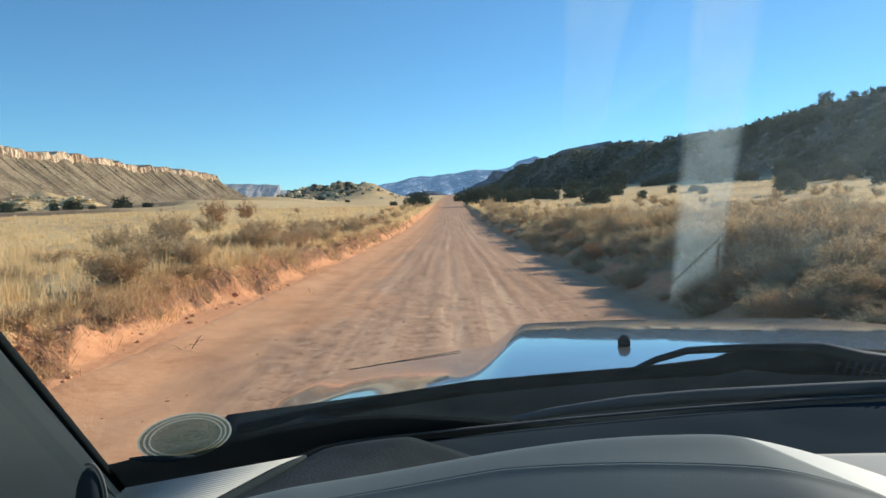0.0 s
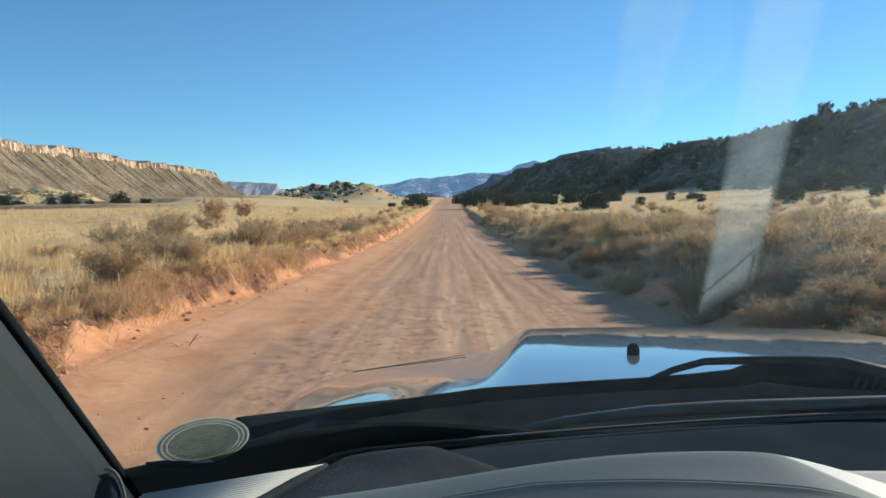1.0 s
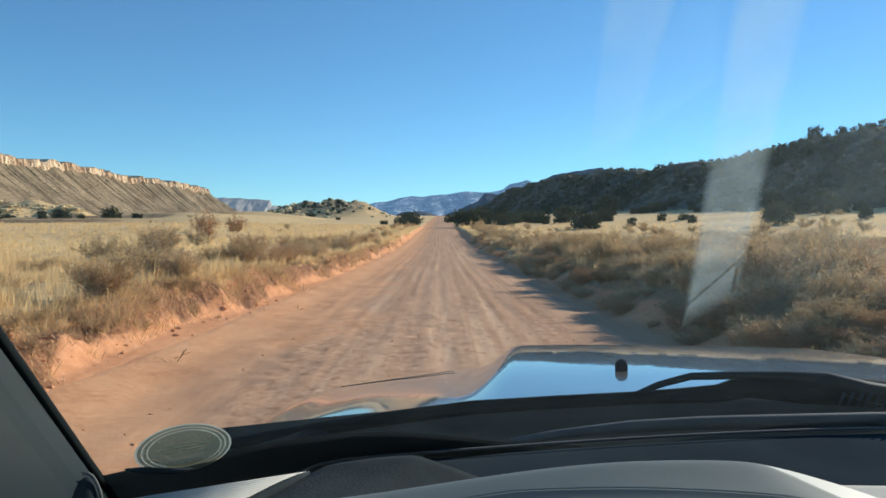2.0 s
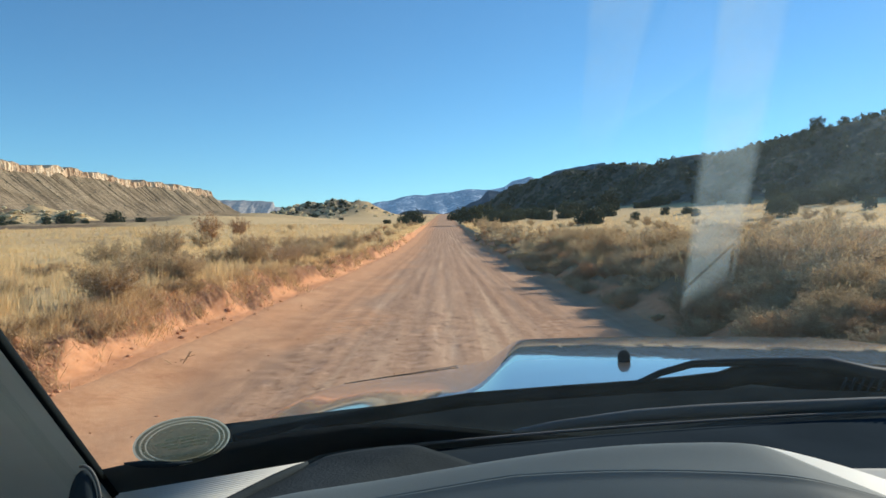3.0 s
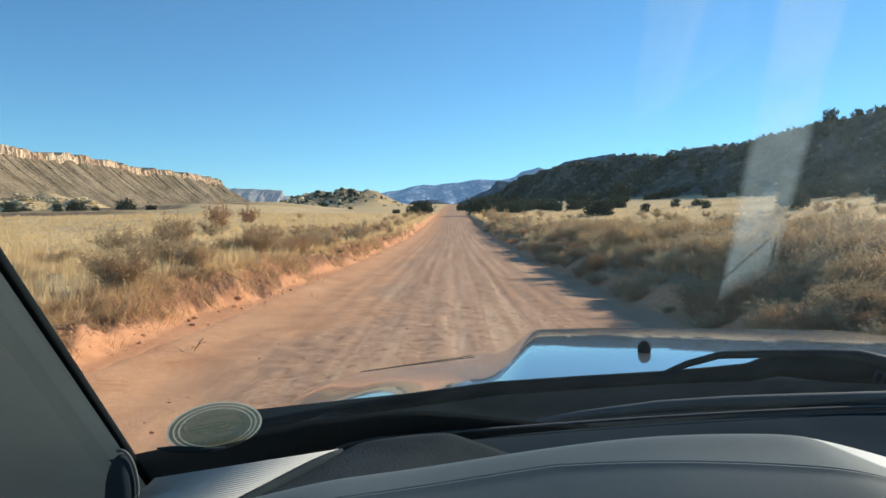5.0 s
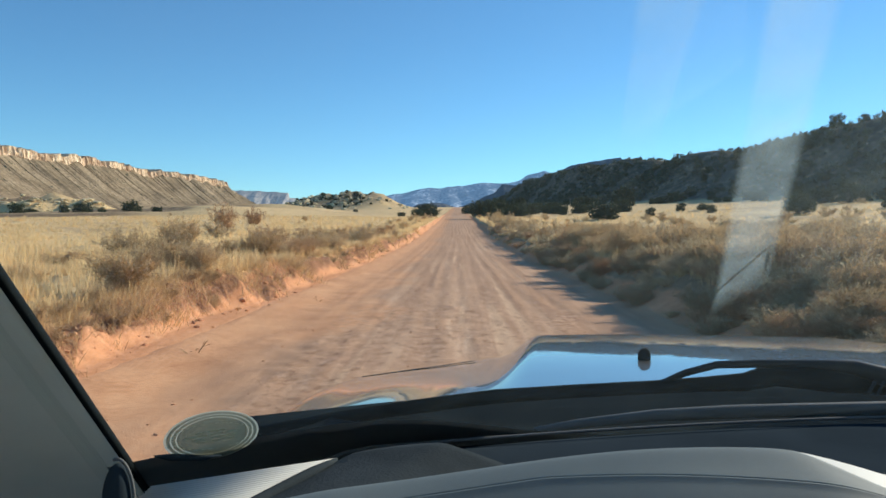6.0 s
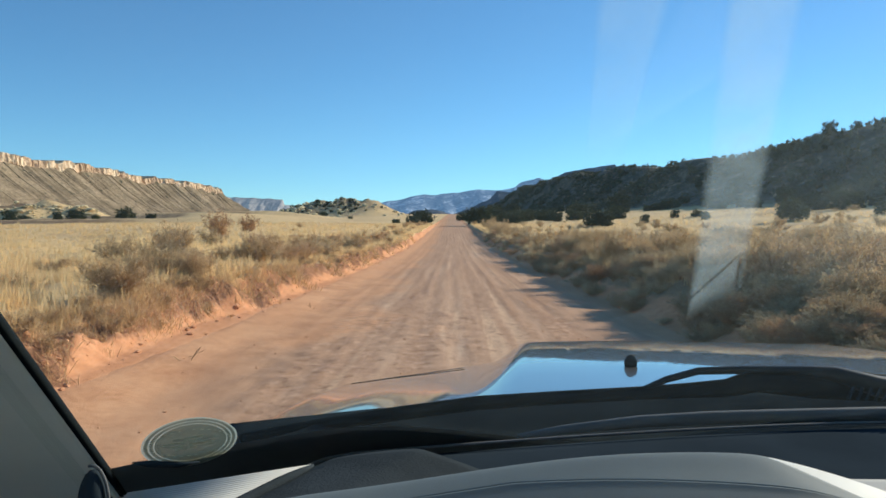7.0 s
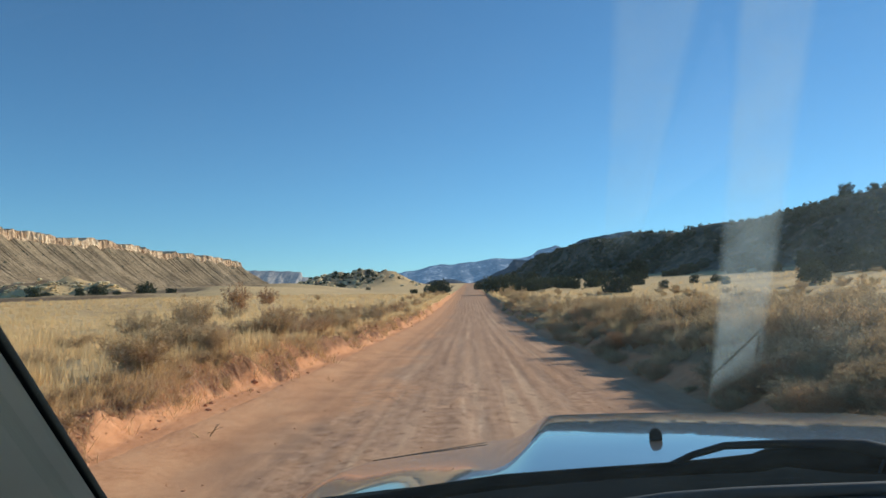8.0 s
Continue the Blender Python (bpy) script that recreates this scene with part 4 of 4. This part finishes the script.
    side = side + 0.022 * u * np.exp(-np.maximum(0, u) / 0.22) * np.sin((x + 0.02) * 2 * np.pi / 0.17)
    top = 1.240 - 0.02 * (y - 1.1) - 0.045 * np.maximum(0, y - 1.5) ** 2 - 0.045 * np.maximum(0, CAR_X - x) ** 2 - 0.012 * np.maximum(0, x - CAR_X) ** 2
    z = side + (top - side) * sstep(0.675, 0.56, d + 0.13 * (y - 1.4))
    z = z - 0.45 * np.maximum(0, y - 2.25) ** 2
    return z - 1.6 * np.maximum(0, d - 0.965) ** 1.6


def grid_part(name, us, vs, f, material, parent, label="", thick=0.0):
    bm = bmesh.new()
    rows = [[bm.verts.new(f(u, v)) for u in us] for v in vs]
    for a, b in zip(rows, rows[1:]):
        for k in range(len(us) - 1):
            bm.faces.new((a[k], a[k + 1], b[k + 1], b[k]))
    if thick:
        bmesh.ops.recalc_face_normals(bm, faces=bm.faces)
        bmesh.ops.solidify(bm, geom=bm.faces, thickness=thick)
    return part(name, bm, material, parent, label)


hood = grid_part("hood", np.linspace(CAR_X - 0.995, CAR_X + 0.995, 150), np.linspace(0, 1, 70),
                 lambda x, v: (x, hood_line(x) + v * (2.62 - hood_line(x)), float(hood_height(x, hood_line(x) + v * (2.62 - hood_line(x))))), M_PAINT, car, "glossy dark painted hood with a raised centre", 0.004)


def tube(points, radius, segments=8, flat=1.0):
    """A rounded bar through points, as a bmesh."""
    bm = bmesh.new()
    pts = [Vector(p) for p in points]
    rings = []
    for i, p in enumerate(pts):
        d = (pts[min(i + 1, len(pts) - 1)] - pts[max(i - 1, 0)]).normalized()
        u = d.cross(Vector((0, 0, 1))).normalized()
        w = u.cross(d)
        r = radius[i] if isinstance(radius, (list, tuple)) else radius
        rings.append([bm.verts.new(p + u * r * math.cos(2 * math.pi * j / segments) + w * r * flat * math.sin(2 * math.pi * j / segments)) for j in range(segments)])
    for a, b in zip(rings, rings[1:]):
        for j in range(segments):
            bm.faces.new((a[j], a[(j + 1) % segments], b[(j + 1) % segments], b[j]))
    bm.faces.new(rings[0])
    bm.faces.new(rings[-1])
    return bm


def hood_point(x, y, up=0.0):
    return (x, y, float(hood_height(x, y)) + up)


nozzle = tube([(0.400, 1.592, 1.222), (0.400, 1.591, 1.231), (0.400, 1.590, 1.2375), (0.400, 1.587, 1.2410), (0.400, 1.584, 1.2425)], [0.0128, 0.0138, 0.0136, 0.0112, 0.006], 14, 1.1)
part("washer_nozzle", nozzle, M_BLACK, hood, "black plastic washer nozzle")
for near in (0.0, 0.45):
    part("seam", tube([hood_point(x, 2.15 + 0.25 * x - near * (x + 0.27), 0.0004) for x in np.linspace(-0.27, 0.05, 26)], 0.0007, 6), M_RUBBER, hood, "dark panel gap")


cowl = grid_part("cowl", np.linspace(CAR_X - 1.0, CAR_X + 1.0, 90), np.linspace(0, 1, 10),
                 lambda x, v: (x, hood_line(x) + 0.012 + v * (dash_line(x) + 0.03 - hood_line(x)), 1.237 - 0.06 * math.sin(v * 1.5) + 0.006 * math.sin(v * 14) - 0.03 * max(0, abs(x - CAR_X) - 0.8)), M_BLACK, car, "black plastic cowl under the windscreen", 0.004)
part("ridge", tube([(0.06, 1.10, 1.190), (0.18, 1.10, 1.212), (0.295, 1.10, 1.2265), (0.40, 1.10, 1.2335), (0.475, 1.10, 1.237), (0.66, 1.10, 1.2445), (0.9, 1.10, 1.246), (1.3, 1.05, 1.236)], [0.004, 0.007, 0.009, 0.010, 0.010, 0.010, 0.010, 0.007], 14), M_BEAD, cowl, "paler ridge along the cowl")


# the windscreen: its slope and the gentle curve across
def glass_y(x, z):
    return float(dash_line(x)) + 0.035 - (z - 1.25) / 0.76


def glass_point(x, z, off=0.0):
    return (x, glass_y(x, z) - off * 0.6, z - off * 0.8)


def side_x(z):
    return CAR_X - 0.972 + 0.11 * (z - 1.28)


def screen(u, v):
    z = 1.235 + v * 0.56
    half = CAR_X - side_x(z) + 0.03
    return glass_point(CAR_X + u * half, z)


windscreen = grid_part("windscreen", np.linspace(-1, 1, 60), np.linspace(0, 1, 16), screen, M_GLASS, car, "clear windscreen with a glare film")
windscreen.visible_shadow = False


def frit(u, v):
    x = CAR_X + u * 0.99
    z = 1.236 + v * (0.010 + 0.056 * sstep(0.50, 0.80, abs(u)))
    return glass_point(x, z, 0.004)


grid_part("frit_band", np.linspace(-1, 1, 60), np.linspace(0, 1, 4), frit, M_FRIT, windscreen, "black enamel edge of the glass")


# dark lines of the reflection, left out of the painted glare: two ends and a half width
GLARE_GAPS = [((0.2272, 1.4458), (0.2544, 1.4894), 0.0011), ((0.2672, 1.459), (0.2565, 1.484), 0.0018)]


def film_patch(bottom, top, x0, x1, x2, x3, strength, skew, fade=12):
    """A painted glare streak on the glass: x0..x1 at its foot, x2..x3 at its head, fading at its sides."""
    us, vs = np.linspace(0, 1, 60), np.linspace(0, 1, 160)
    verts, film = [], []
    for v in vs:
        for u in us:
            lo, hi = x0 + (x2 - x0) * v, x1 + (x3 - x1) * v
            z = bottom + (top - bottom) * v + skew * u * (1 - v)
            verts.append(glass_point(lo + (hi - lo) * u, z, 0.003))
            x = lo + (hi - lo) * u
            dimmed = 0.0
            for (xa, za), (xb, zb), half in GLARE_GAPS:
                f = min(1, max(0, ((x - xa) * (xb - xa) + (z - za) * (zb - za)) / ((xb - xa) ** 2 + (zb - za) ** 2)))
                dimmed = max(dimmed, math.exp(-((x - xa - f * (xb - xa)) ** 2 + (z - za - f * (zb - za)) ** 2) / half ** 2))
            film.append(strength * min(1, 7 * u, 7 * (1 - u), fade * v) * (1 - 0.62 * v) * (1 - 0.95 * dimmed))
    i = np.arange(len(verts)).reshape(len(vs), len(us))
    faces = np.stack([i[:-1, :-1], i[:-1, 1:], i[1:, 1:], i[1:, :-1]], -1).reshape(-1, 4).tolist()
    ob = mesh_object("glare_streak", verts, faces, M_GLARE, windscreen, "pale streak imitating sun glare on the glass", True)
    attribute(ob, "film", film)
    ob.visible_shadow = False


# Two added streaks imitate reflections and sun glare in the windscreen.
film_patch(1.4205, 1.785, 0.235, 0.2745, 0.103, 0.152, 0.40, 0.034)
film_patch(1.545, 1.785, 0.100, 0.125, 0.052, 0.130, 0.25, 0.0, 3.5)


# Film added for veiling glare; denser at upper right to imitate haze on the hill.
film = grid_part("dust_film", np.linspace(-0.99, 0.99, 30), np.linspace(0.02, 1, 12), lambda u, v: tuple(Vector(screen(u, v)) - Vector((0, 0.0045, 0.006))), M_GLARE, windscreen, "thin film imitating veiling glare and haze")
attribute(film, "film", [0.025 + 0.006 * float(sstep(1.30, 1.40, q.co.z)) + 0.105 * float(sstep(0.12, 0.42, q.co.x) * sstep(1.45, 1.52, q.co.z)) for q in film.data.vertices])
film.visible_shadow = False


# the round sticker in the lower corner
def disc_on_glass(name, cx, cz, r0, r1, material, parent, off, label=""):
    bm = bmesh.new()
    slope = 1.14
    rings = []
    for r in (r0, r1):
        rings.append([bm.verts.new(glass_point(cx + r * math.cos(a), cz + r * (math.sin(a) / slope + 0.19 * math.cos(a)), off)) for a in np.linspace(0, 2 * math.pi, 49)[:-1]])
    for j in range(48):
        bm.faces.new((rings[0][j], rings[0][(j + 1) % 48], rings[1][(j + 1) % 48], rings[1][j]))
    if r0 < 0.002:
        bm.faces.new(rings[0])
    return part(name, bm, material, parent, label)


def sticker_material(name, base, clear, thinness):
    k = Nodes(name, 0.6)
    k.color(k.ramp(k.noise(60, 5), [(0.3, tuple(v * 0.8 for v in base)), (0.7, base)]))
    thin = k.t.nodes.new("ShaderNodeBsdfTranslucent")
    thin.inputs[0].default_value = (*base, 1)
    ms = k.n("ShaderNodeMixShader", Fac=thinness)
    k.link(k.b.outputs[0], ms.inputs[1])
    k.link(thin.outputs[0], ms.inputs[2])
    see = k.t.nodes.new("ShaderNodeBsdfTransparent")
    m2 = k.n("ShaderNodeMixShader", Fac=clear)
    k.link(ms.outputs[0], m2.inputs[1])
    k.link(see.outputs[0], m2.inputs[2])
    k.link(m2.outputs[0], k.t.nodes["Material Output"].inputs["Surface"])
    return k.m


M_STICK, M_STICK_D = sticker_material("sticker_back", (0.34, 0.39, 0.30), 0.06, 0.3), sticker_material("sticker_print", (0.72, 0.78, 0.64), 0.15, 0.65)
ST_X, ST_Z = -0.2175, 1.3205
sticker = disc_on_glass("sticker", ST_X, ST_Z, 0.001, 0.0243, M_STICK, windscreen, 0.009, "round faded grey-green sticker on the glass")
for r0, r1 in ((0.0252, 0.0276), (0.0286, 0.0310)):
    disc_on_glass("band", ST_X, ST_Z, r0, r1, M_STICK, sticker, 0.009)
for r0, r1 in ((0.0310, 0.0325), (0.0276, 0.0286), (0.0243, 0.0252)):
    disc_on_glass("ring", ST_X, ST_Z, r0, r1, M_STICK_D, sticker, 0.009)


def glass_bar(bm, cx, cz, w, h, turn=0.0):
    slope = math.hypot(1, 1 / 0.76)
    co, si = math.cos(turn), math.sin(turn)
    corners = [(sx * w / 2 * co - sz * h / 2 * si, sx * w / 2 * si + sz * h / 2 * co) for sx, sz in ((-1, -1), (1, -1), (1, 1), (-1, 1))]
    bm.faces.new([bm.verts.new(glass_point(cx + dx, cz + dz / slope, 0.0094)) for dx, dz in corners])


bm = bmesh.new()
for k in range(34):
    a = 2 * math.pi * k / 34
    if k % 9 != 8:
        glass_bar(bm, ST_X + 0.0263 * math.cos(a), ST_Z + 0.0263 * math.sin(a) / math.hypot(1, 1 / 0.76), 0.0016, 0.0022, a)
part("print_ring", bm, M_STICK_D, sticker)
for dz, words in ((0.0062, (0.006, 0.012)), (0.0026, (0.014, 0.009, 0.008)), (-0.0014, (0.010, 0.017)), (-0.0052, (0.008, 0.005, 0.009))):
    x = ST_X - (sum(words) + 0.002 * (len(words) - 1)) / 2
    for w in words:
        bm = bmesh.new()
        glass_bar(bm, x + w / 2, ST_Z + dz, w, 0.0034)
        part("print_bar", bm, M_STICK_D, sticker)
        x += w + 0.002

# wiper: a bent arm over its blade
wiper = holder("wiper", "", "")
wiper.parent = car
part("arm", tube([(0.283, 1.052, 1.283), (0.32, 1.053, 1.299), (0.365, 1.054, 1.3115), (0.42, 1.05, 1.3145), (0.50, 1.04, 1.315), (0.545, 1.03, 1.314), (0.60, 1.02, 1.300), (0.70, 1.0, 1.288), (0.9, 0.98, 1.27)], [0.004, 0.005, 0.0055, 0.006, 0.009, 0.012, 0.015, 0.015, 0.016], 12), M_ARM, wiper)
part("blade", tube([(-0.27, 0.98, 1.222), (-0.183, 1.05, 1.225), (-0.071, 1.05, 1.2435), (0.05, 1.05, 1.2615), (0.17, 1.05, 1.2715), (0.283, 1.052, 1.279), (0.35, 1.054, 1.2835), (0.405, 1.052, 1.288), (0.445, 1.05, 1.300), (0.52, 1.04, 1.298), (0.62, 1.03, 1.296), (0.9, 1.0, 1.29)], [0.007, 0.0085, 0.0085, 0.0085, 0.008, 0.008, 0.009, 0.011, 0.014, 0.017, 0.016, 0.014], 10, 1.2), M_RUBBER, wiper)

for k in range(9):
    part("rib", tube([(0.560 + 0.011 * k, 1.004 - 0.002 * k, 1.302), (0.552 + 0.011 * k, 1.004 - 0.002 * k, 1.284)], 0.0022, 6), M_DASH, wiper)

# interior: dashboard top, instrument hood, side vent
dashboard = grid_part("dashboard", np.linspace(CAR_X - 0.985, CAR_X + 0.985, 120), np.linspace(0, 1, 26),
                      lambda x, v: (x, float(dash_line(x)) + 0.012 - v * 0.62, 1.262 - 0.012 * max(0, 0.06 - v) / 0.06 - 0.055 * v - 0.35 * max(0, v - 0.55) ** 2 - 0.05 * sstep(-0.10, -0.27, x)), M_DASH, car, "dark grained dashboard top", 0.006)


def binnacle_point(u, v):
    """Instrument hood: u across, v from its front edge (0) back towards the seat (1)."""
    x = -0.20 + 0.58 * u + 0.10 * v * sstep(0.4, 0.727, u)
    over = 0.58 * math.log1p(math.exp(min(60, (u - 0.735) * 90))) / 90
    front = 0.50 + 0.05 * math.sin(math.pi * min(1, u * 0.9))
    crown = 1.3125 + 0.0295 * sstep(0.0, 0.75, u) + 0.0045 * sstep(0.25, 0.6, u) - 0.010 * sstep(0.2, 0.0, u) - 0.16 * over - 0.9 * over * over
    lip = 0.006 * math.exp(-(v / 0.09) ** 2) - 0.016 * math.exp(-v * 60)
    lip = lip - 0.007 * float(sstep(0.08, 0.34, v - 0.3 * max(0, u - 0.42)))
    return (x, front - 0.34 * v, crown + lip - 0.006 - 0.015 * v - 0.10 * v * v)


def strip_start(v):
    return min(0.995, 0.725 + 0.55 * v)


def pad_start(u):
    """Where the raised lip of the instrument hood gives way to its lower pad."""
    return 0.11 + 0.3 * max(0, u - 0.42)


binnacle = grid_part("instrument_hood", np.linspace(0, 1, 80), np.linspace(0, 1, 30) ** 1.5, lambda k, t: binnacle_point(k * strip_start(t * pad_start(0.75 * k)), t * pad_start(0.75 * k)), M_GREY, dashboard, "smooth grey hood over the instruments", 0.02)


def pad_point(k, t):
    v = pad_start(0.75 * k)
    v = v + (1 - v) * t
    x, y, z = binnacle_point(k * strip_start(v), v)
    return (x, y, z - 0.0015 * min(1, t * 40))


# The pad's darker grey carries the shade behind the sky-lit lip.
grid_part("hood_pad", np.linspace(0, 1, 80), np.linspace(0, 1, 40) ** 1.5, pad_point, M_PAD, binnacle, "blue-grey pad behind the lip, darkened in colour for shade", 0.02)


def strip_point(k, v):
    lo = strip_start(v) - 0.003
    return tuple(Vector(binnacle_point(lo + (1.0 - lo) * k, v)) - Vector((0, 0, 0.0002)))


# Sunlight on the hood's sloping edge is painted as a paler strip.
grid_part("trim_strip", np.linspace(0, 1, 30), np.linspace(0.0, 0.45, 40), strip_point, M_SUNLIT_EDGE, binnacle, "edge of the instrument hood, painted pale as if sunlit")
grid_part("centre_panel", np.linspace(0.36, 1.25, 24), np.linspace(0, 1, 14), lambda x, v: (x, 0.785 - 0.40 * v, 1.2555 - 0.010 * math.exp(-v * 40) - 0.036 * v - 0.35 * max(0, 0.33 + 0.65 * v - 0.55) ** 2), M_PANEL, dashboard, "pale grey panel in the dashboard top", 0.004)
# Sheen on the dash edge is put into the bead's paler colour.
part("bead", tube([(x, float(dash_line(x)) - 0.010, 1.2640 - 0.05 * float(sstep(-0.10, -0.27, x))) for x in np.linspace(-0.15, CAR_X + 0.8, 60)], 0.0018, 6), M_BEAD, dashboard, "raised bead along the dash edge, paler to imitate sheen")

vent = holder("side_vent", "", "")
vent.parent = dashboard
grid_part("vent_base", np.linspace(0, 1, 12), np.linspace(0, 1, 6), lambda u, v: (-0.245 + 0.15 * u, 0.575 + 0.035 * u - v * (0.03 + 0.09 * (1 - u)), 1.289 + 0.016 * u - 0.004 * v), M_DASH, vent)
for k in range(21):
    o = k * 0.0050
    w = 0.139 - 0.5 * o
    part("slat", tube([(-0.245, 0.574 - o, 1.2905 - 0.0002 * k), (-0.245 + w, 0.574 - o + 0.035 * w / 0.15, 1.2905 + 0.016 * w / 0.15)], 0.0014, 5), M_VENT, vent)


part("vent_edge", tube([(-0.104 - 0.5 * o, 0.607 - 1.117 * o, 1.3055 - 0.025 * o) for o in np.linspace(0, 0.11, 10)], [0.0015, 0.003, 0.004, 0.0045, 0.0045, 0.0045, 0.0045, 0.0045, 0.0045, 0.0045], 8), M_SHOULDER, vent)


def shoulder_point(u, v):
    """The dark dash beside the vent: u away from the vent, v towards the seat."""
    x, y, z = -0.108 - 0.085 * v, 0.622 - 0.20 * v, 1.3015 + 0.002 * v
    swell = 0.006 * math.sin(min(1, u * 2.2) * math.pi / 2) - 0.02 * max(0, u - 0.45) ** 1.5
    return (x + 0.17 * u, y + 0.035 * u - 0.01 * u * v, z + swell - 0.003 * math.exp(-u * 30) - 0.05 * max(0, u - 0.5) * (1 - v))


grid_part("dash_shoulder", np.linspace(0, 1, 26), np.linspace(-0.08, 1, 20), shoulder_point, M_SHOULDER, dashboard, "rounded grained dash beside the vent", 0.012)
# Added bar that stands in for a small piece of the cowl.
part("corner_bar", tube([(-0.262, 0.622, 1.3005), (-0.25, 0.626, 1.2985), (-0.225, 0.632, 1.2965), (-0.209, 0.637, 1.2975)], [0.0006, 0.0030, 0.0024, 0.0005], 10), M_DASH, windscreen, "dark bar at the corner of the glass")

# pillar trim, its rubber seal and the capped foot
pillar_line = [(side_x(z) - 0.009, glass_y(side_x(z), z) - 0.012, z) for z in np.linspace(1.24, 1.80, 12)]
pillar = holder("pillar", "", "")
pillar.parent = car


def pillar_skin(u, v):
    k = min(max(v, 0), 1) * (len(pillar_line) - 1)
    i = min(int(k), len(pillar_line) - 2)
    p = Vector(pillar_line[i]).lerp(Vector(pillar_line[i + 1]), k - i) + (Vector(pillar_line[1]) - Vector(pillar_line[0])) * min(0, v) * 11
    a = 0.0 + 1.6 * u
    return (p.x + 0.0004 - 0.16 * math.sin(a) * (0.75 + 0.25 * u), p.y - 0.13 * (1 - math.cos(a)) - 0.004, p.z - 0.03 * (1 - math.cos(a)))


grid_part("pillar_trim", np.linspace(0, 1, 40), np.linspace(-0.25, 1, 48), pillar_skin, M_PILLAR, pillar, "grey moulded pillar trim", 0.004)
part("seal", tube([(p[0], p[1] - 0.003, p[2]) for p in pillar_line], 0.0042, 8), M_RUBBER, pillar, "black rubber seal")
cap_bm = bmesh.new()
bmesh.ops.create_uvsphere(cap_bm, u_segments=20, v_segments=12, radius=1.0, matrix=Matrix.Translation((-0.2490, 0.527, 1.297)) @ Matrix.Diagonal((0.0108, 0.012, 0.028, 1)))
cap = part("speaker_cap", cap_bm, M_DASH, pillar, "dark rounded speaker cap")
part("rim", tube([(-0.2490 + 0.0126 * math.sin(a), 0.525, 1.297 + 0.0312 * math.cos(a)) for a in np.linspace(-0.2, 2.2, 16)], 0.0012, 6), M_BEAD, cap)


def slab(name, lo, hi, material, label=""):
    bm = bmesh.new()
    bmesh.ops.create_cube(bm, size=1.0, matrix=Matrix.Translation((Vector(lo) + Vector(hi)) / 2) @ Matrix.Diagonal((*(Vector(hi) - Vector(lo)), 1)))
    bmesh.ops.bevel(bm, geom=bm.edges, offset=0.015, segments=2, affect='EDGES')
    return part(name, bm, material, car, label)


# unseen rest of the cabin shell, round and behind the seat, shading the dash
slab("headliner", (CAR_X - 0.90, -1.5, 1.80), (CAR_X + 0.90, 0.33, 1.83), M_PILLAR)
slab("roof", (CAR_X - 0.93, -1.53, 1.834), (CAR_X + 0.93, 0.34, 1.87), M_PAINT)
slab("cabin_back", (CAR_X - 0.93, -1.56, 0.5), (CAR_X + 0.93, -1.5, 1.2), M_PAINT)
for sx in (-1, 1):
    x0, x1 = sorted((CAR_X + sx * 0.965, CAR_X + sx * 1.0))
    door = slab("door", (x0, -1.5, 0.5), (x1, 0.86, 1.19), M_PAINT)
    # Inner door skin is pale to bounce light into the cabin.
    door_trim = slab("door_trim", (x0 - sx * 0.04, -1.48, 0.52), (x1 - sx * 0.04, 0.80, 1.18), M_PILLAR)
    door_trim.parent = door
    part("rear_post", tube([(CAR_X + sx * 0.97, -1.47, 1.15), (CAR_X + sx * 0.90, -1.45, 1.84)], 0.045, 10), M_PAINT, car)
    part("sill_rail", tube([(CAR_X + sx * 0.985, -1.5, 0.5), (CAR_X + sx * 0.985, 0.9, 0.5)], 0.04, 8), M_BLACK, car)
    slab("fender", (x0, 0.88, 0.5), (x1, 2.50, 0.97), M_PAINT)
far_post = [(2 * CAR_X - p[0] + 0.03, p[1] + 0.01, p[2]) for p in pillar_line]
part("far_post", tube(far_post, 0.035, 10), M_PAINT, car)
near_post = [(p[0] - 0.12, p[1] + 0.03, p[2]) for p in pillar_line]
part("near_post", tube(near_post, 0.03, 10), M_PAINT, car)
# Unseen floor, kept pale so it bounces light up to the pillar.
slab("floor_pan", (CAR_X - 0.96, -1.5, 0.45), (CAR_X + 0.96, 1.0, 0.5), M_PILLAR)
slab("firewall", (CAR_X - 0.96, 0.98, 0.45), (CAR_X + 0.96, 1.02, 1.12), M_DASH)
slab("grille", (CAR_X - 0.98, 2.50, 0.45), (CAR_X + 0.98, 2.60, 0.92), M_BLACK)


def wheel(x, y):
    ob = holder("wheel", "", "")
    ob.parent = car
    ground_z = float(road_height(np.array([x]), np.array([y]))[0])
    bm = bmesh.new()
    bmesh.ops.create_cone(bm, segments=36, radius1=0.38, radius2=0.38, depth=0.26, cap_ends=True, matrix=Matrix.Translation((x, y, ground_z + 0.375)) @ Matrix.Rotation(math.pi / 2, 4, 'Y'))
    bmesh.ops.bevel(bm, geom=bm.edges, offset=0.03, segments=2, affect='EDGES')
    part("tyre", bm, M_RUBBER, ob)


for sx in (-0.84, 0.84):
    for wy in (1.85, -1.3):
        wheel(CAR_X + sx, wy)
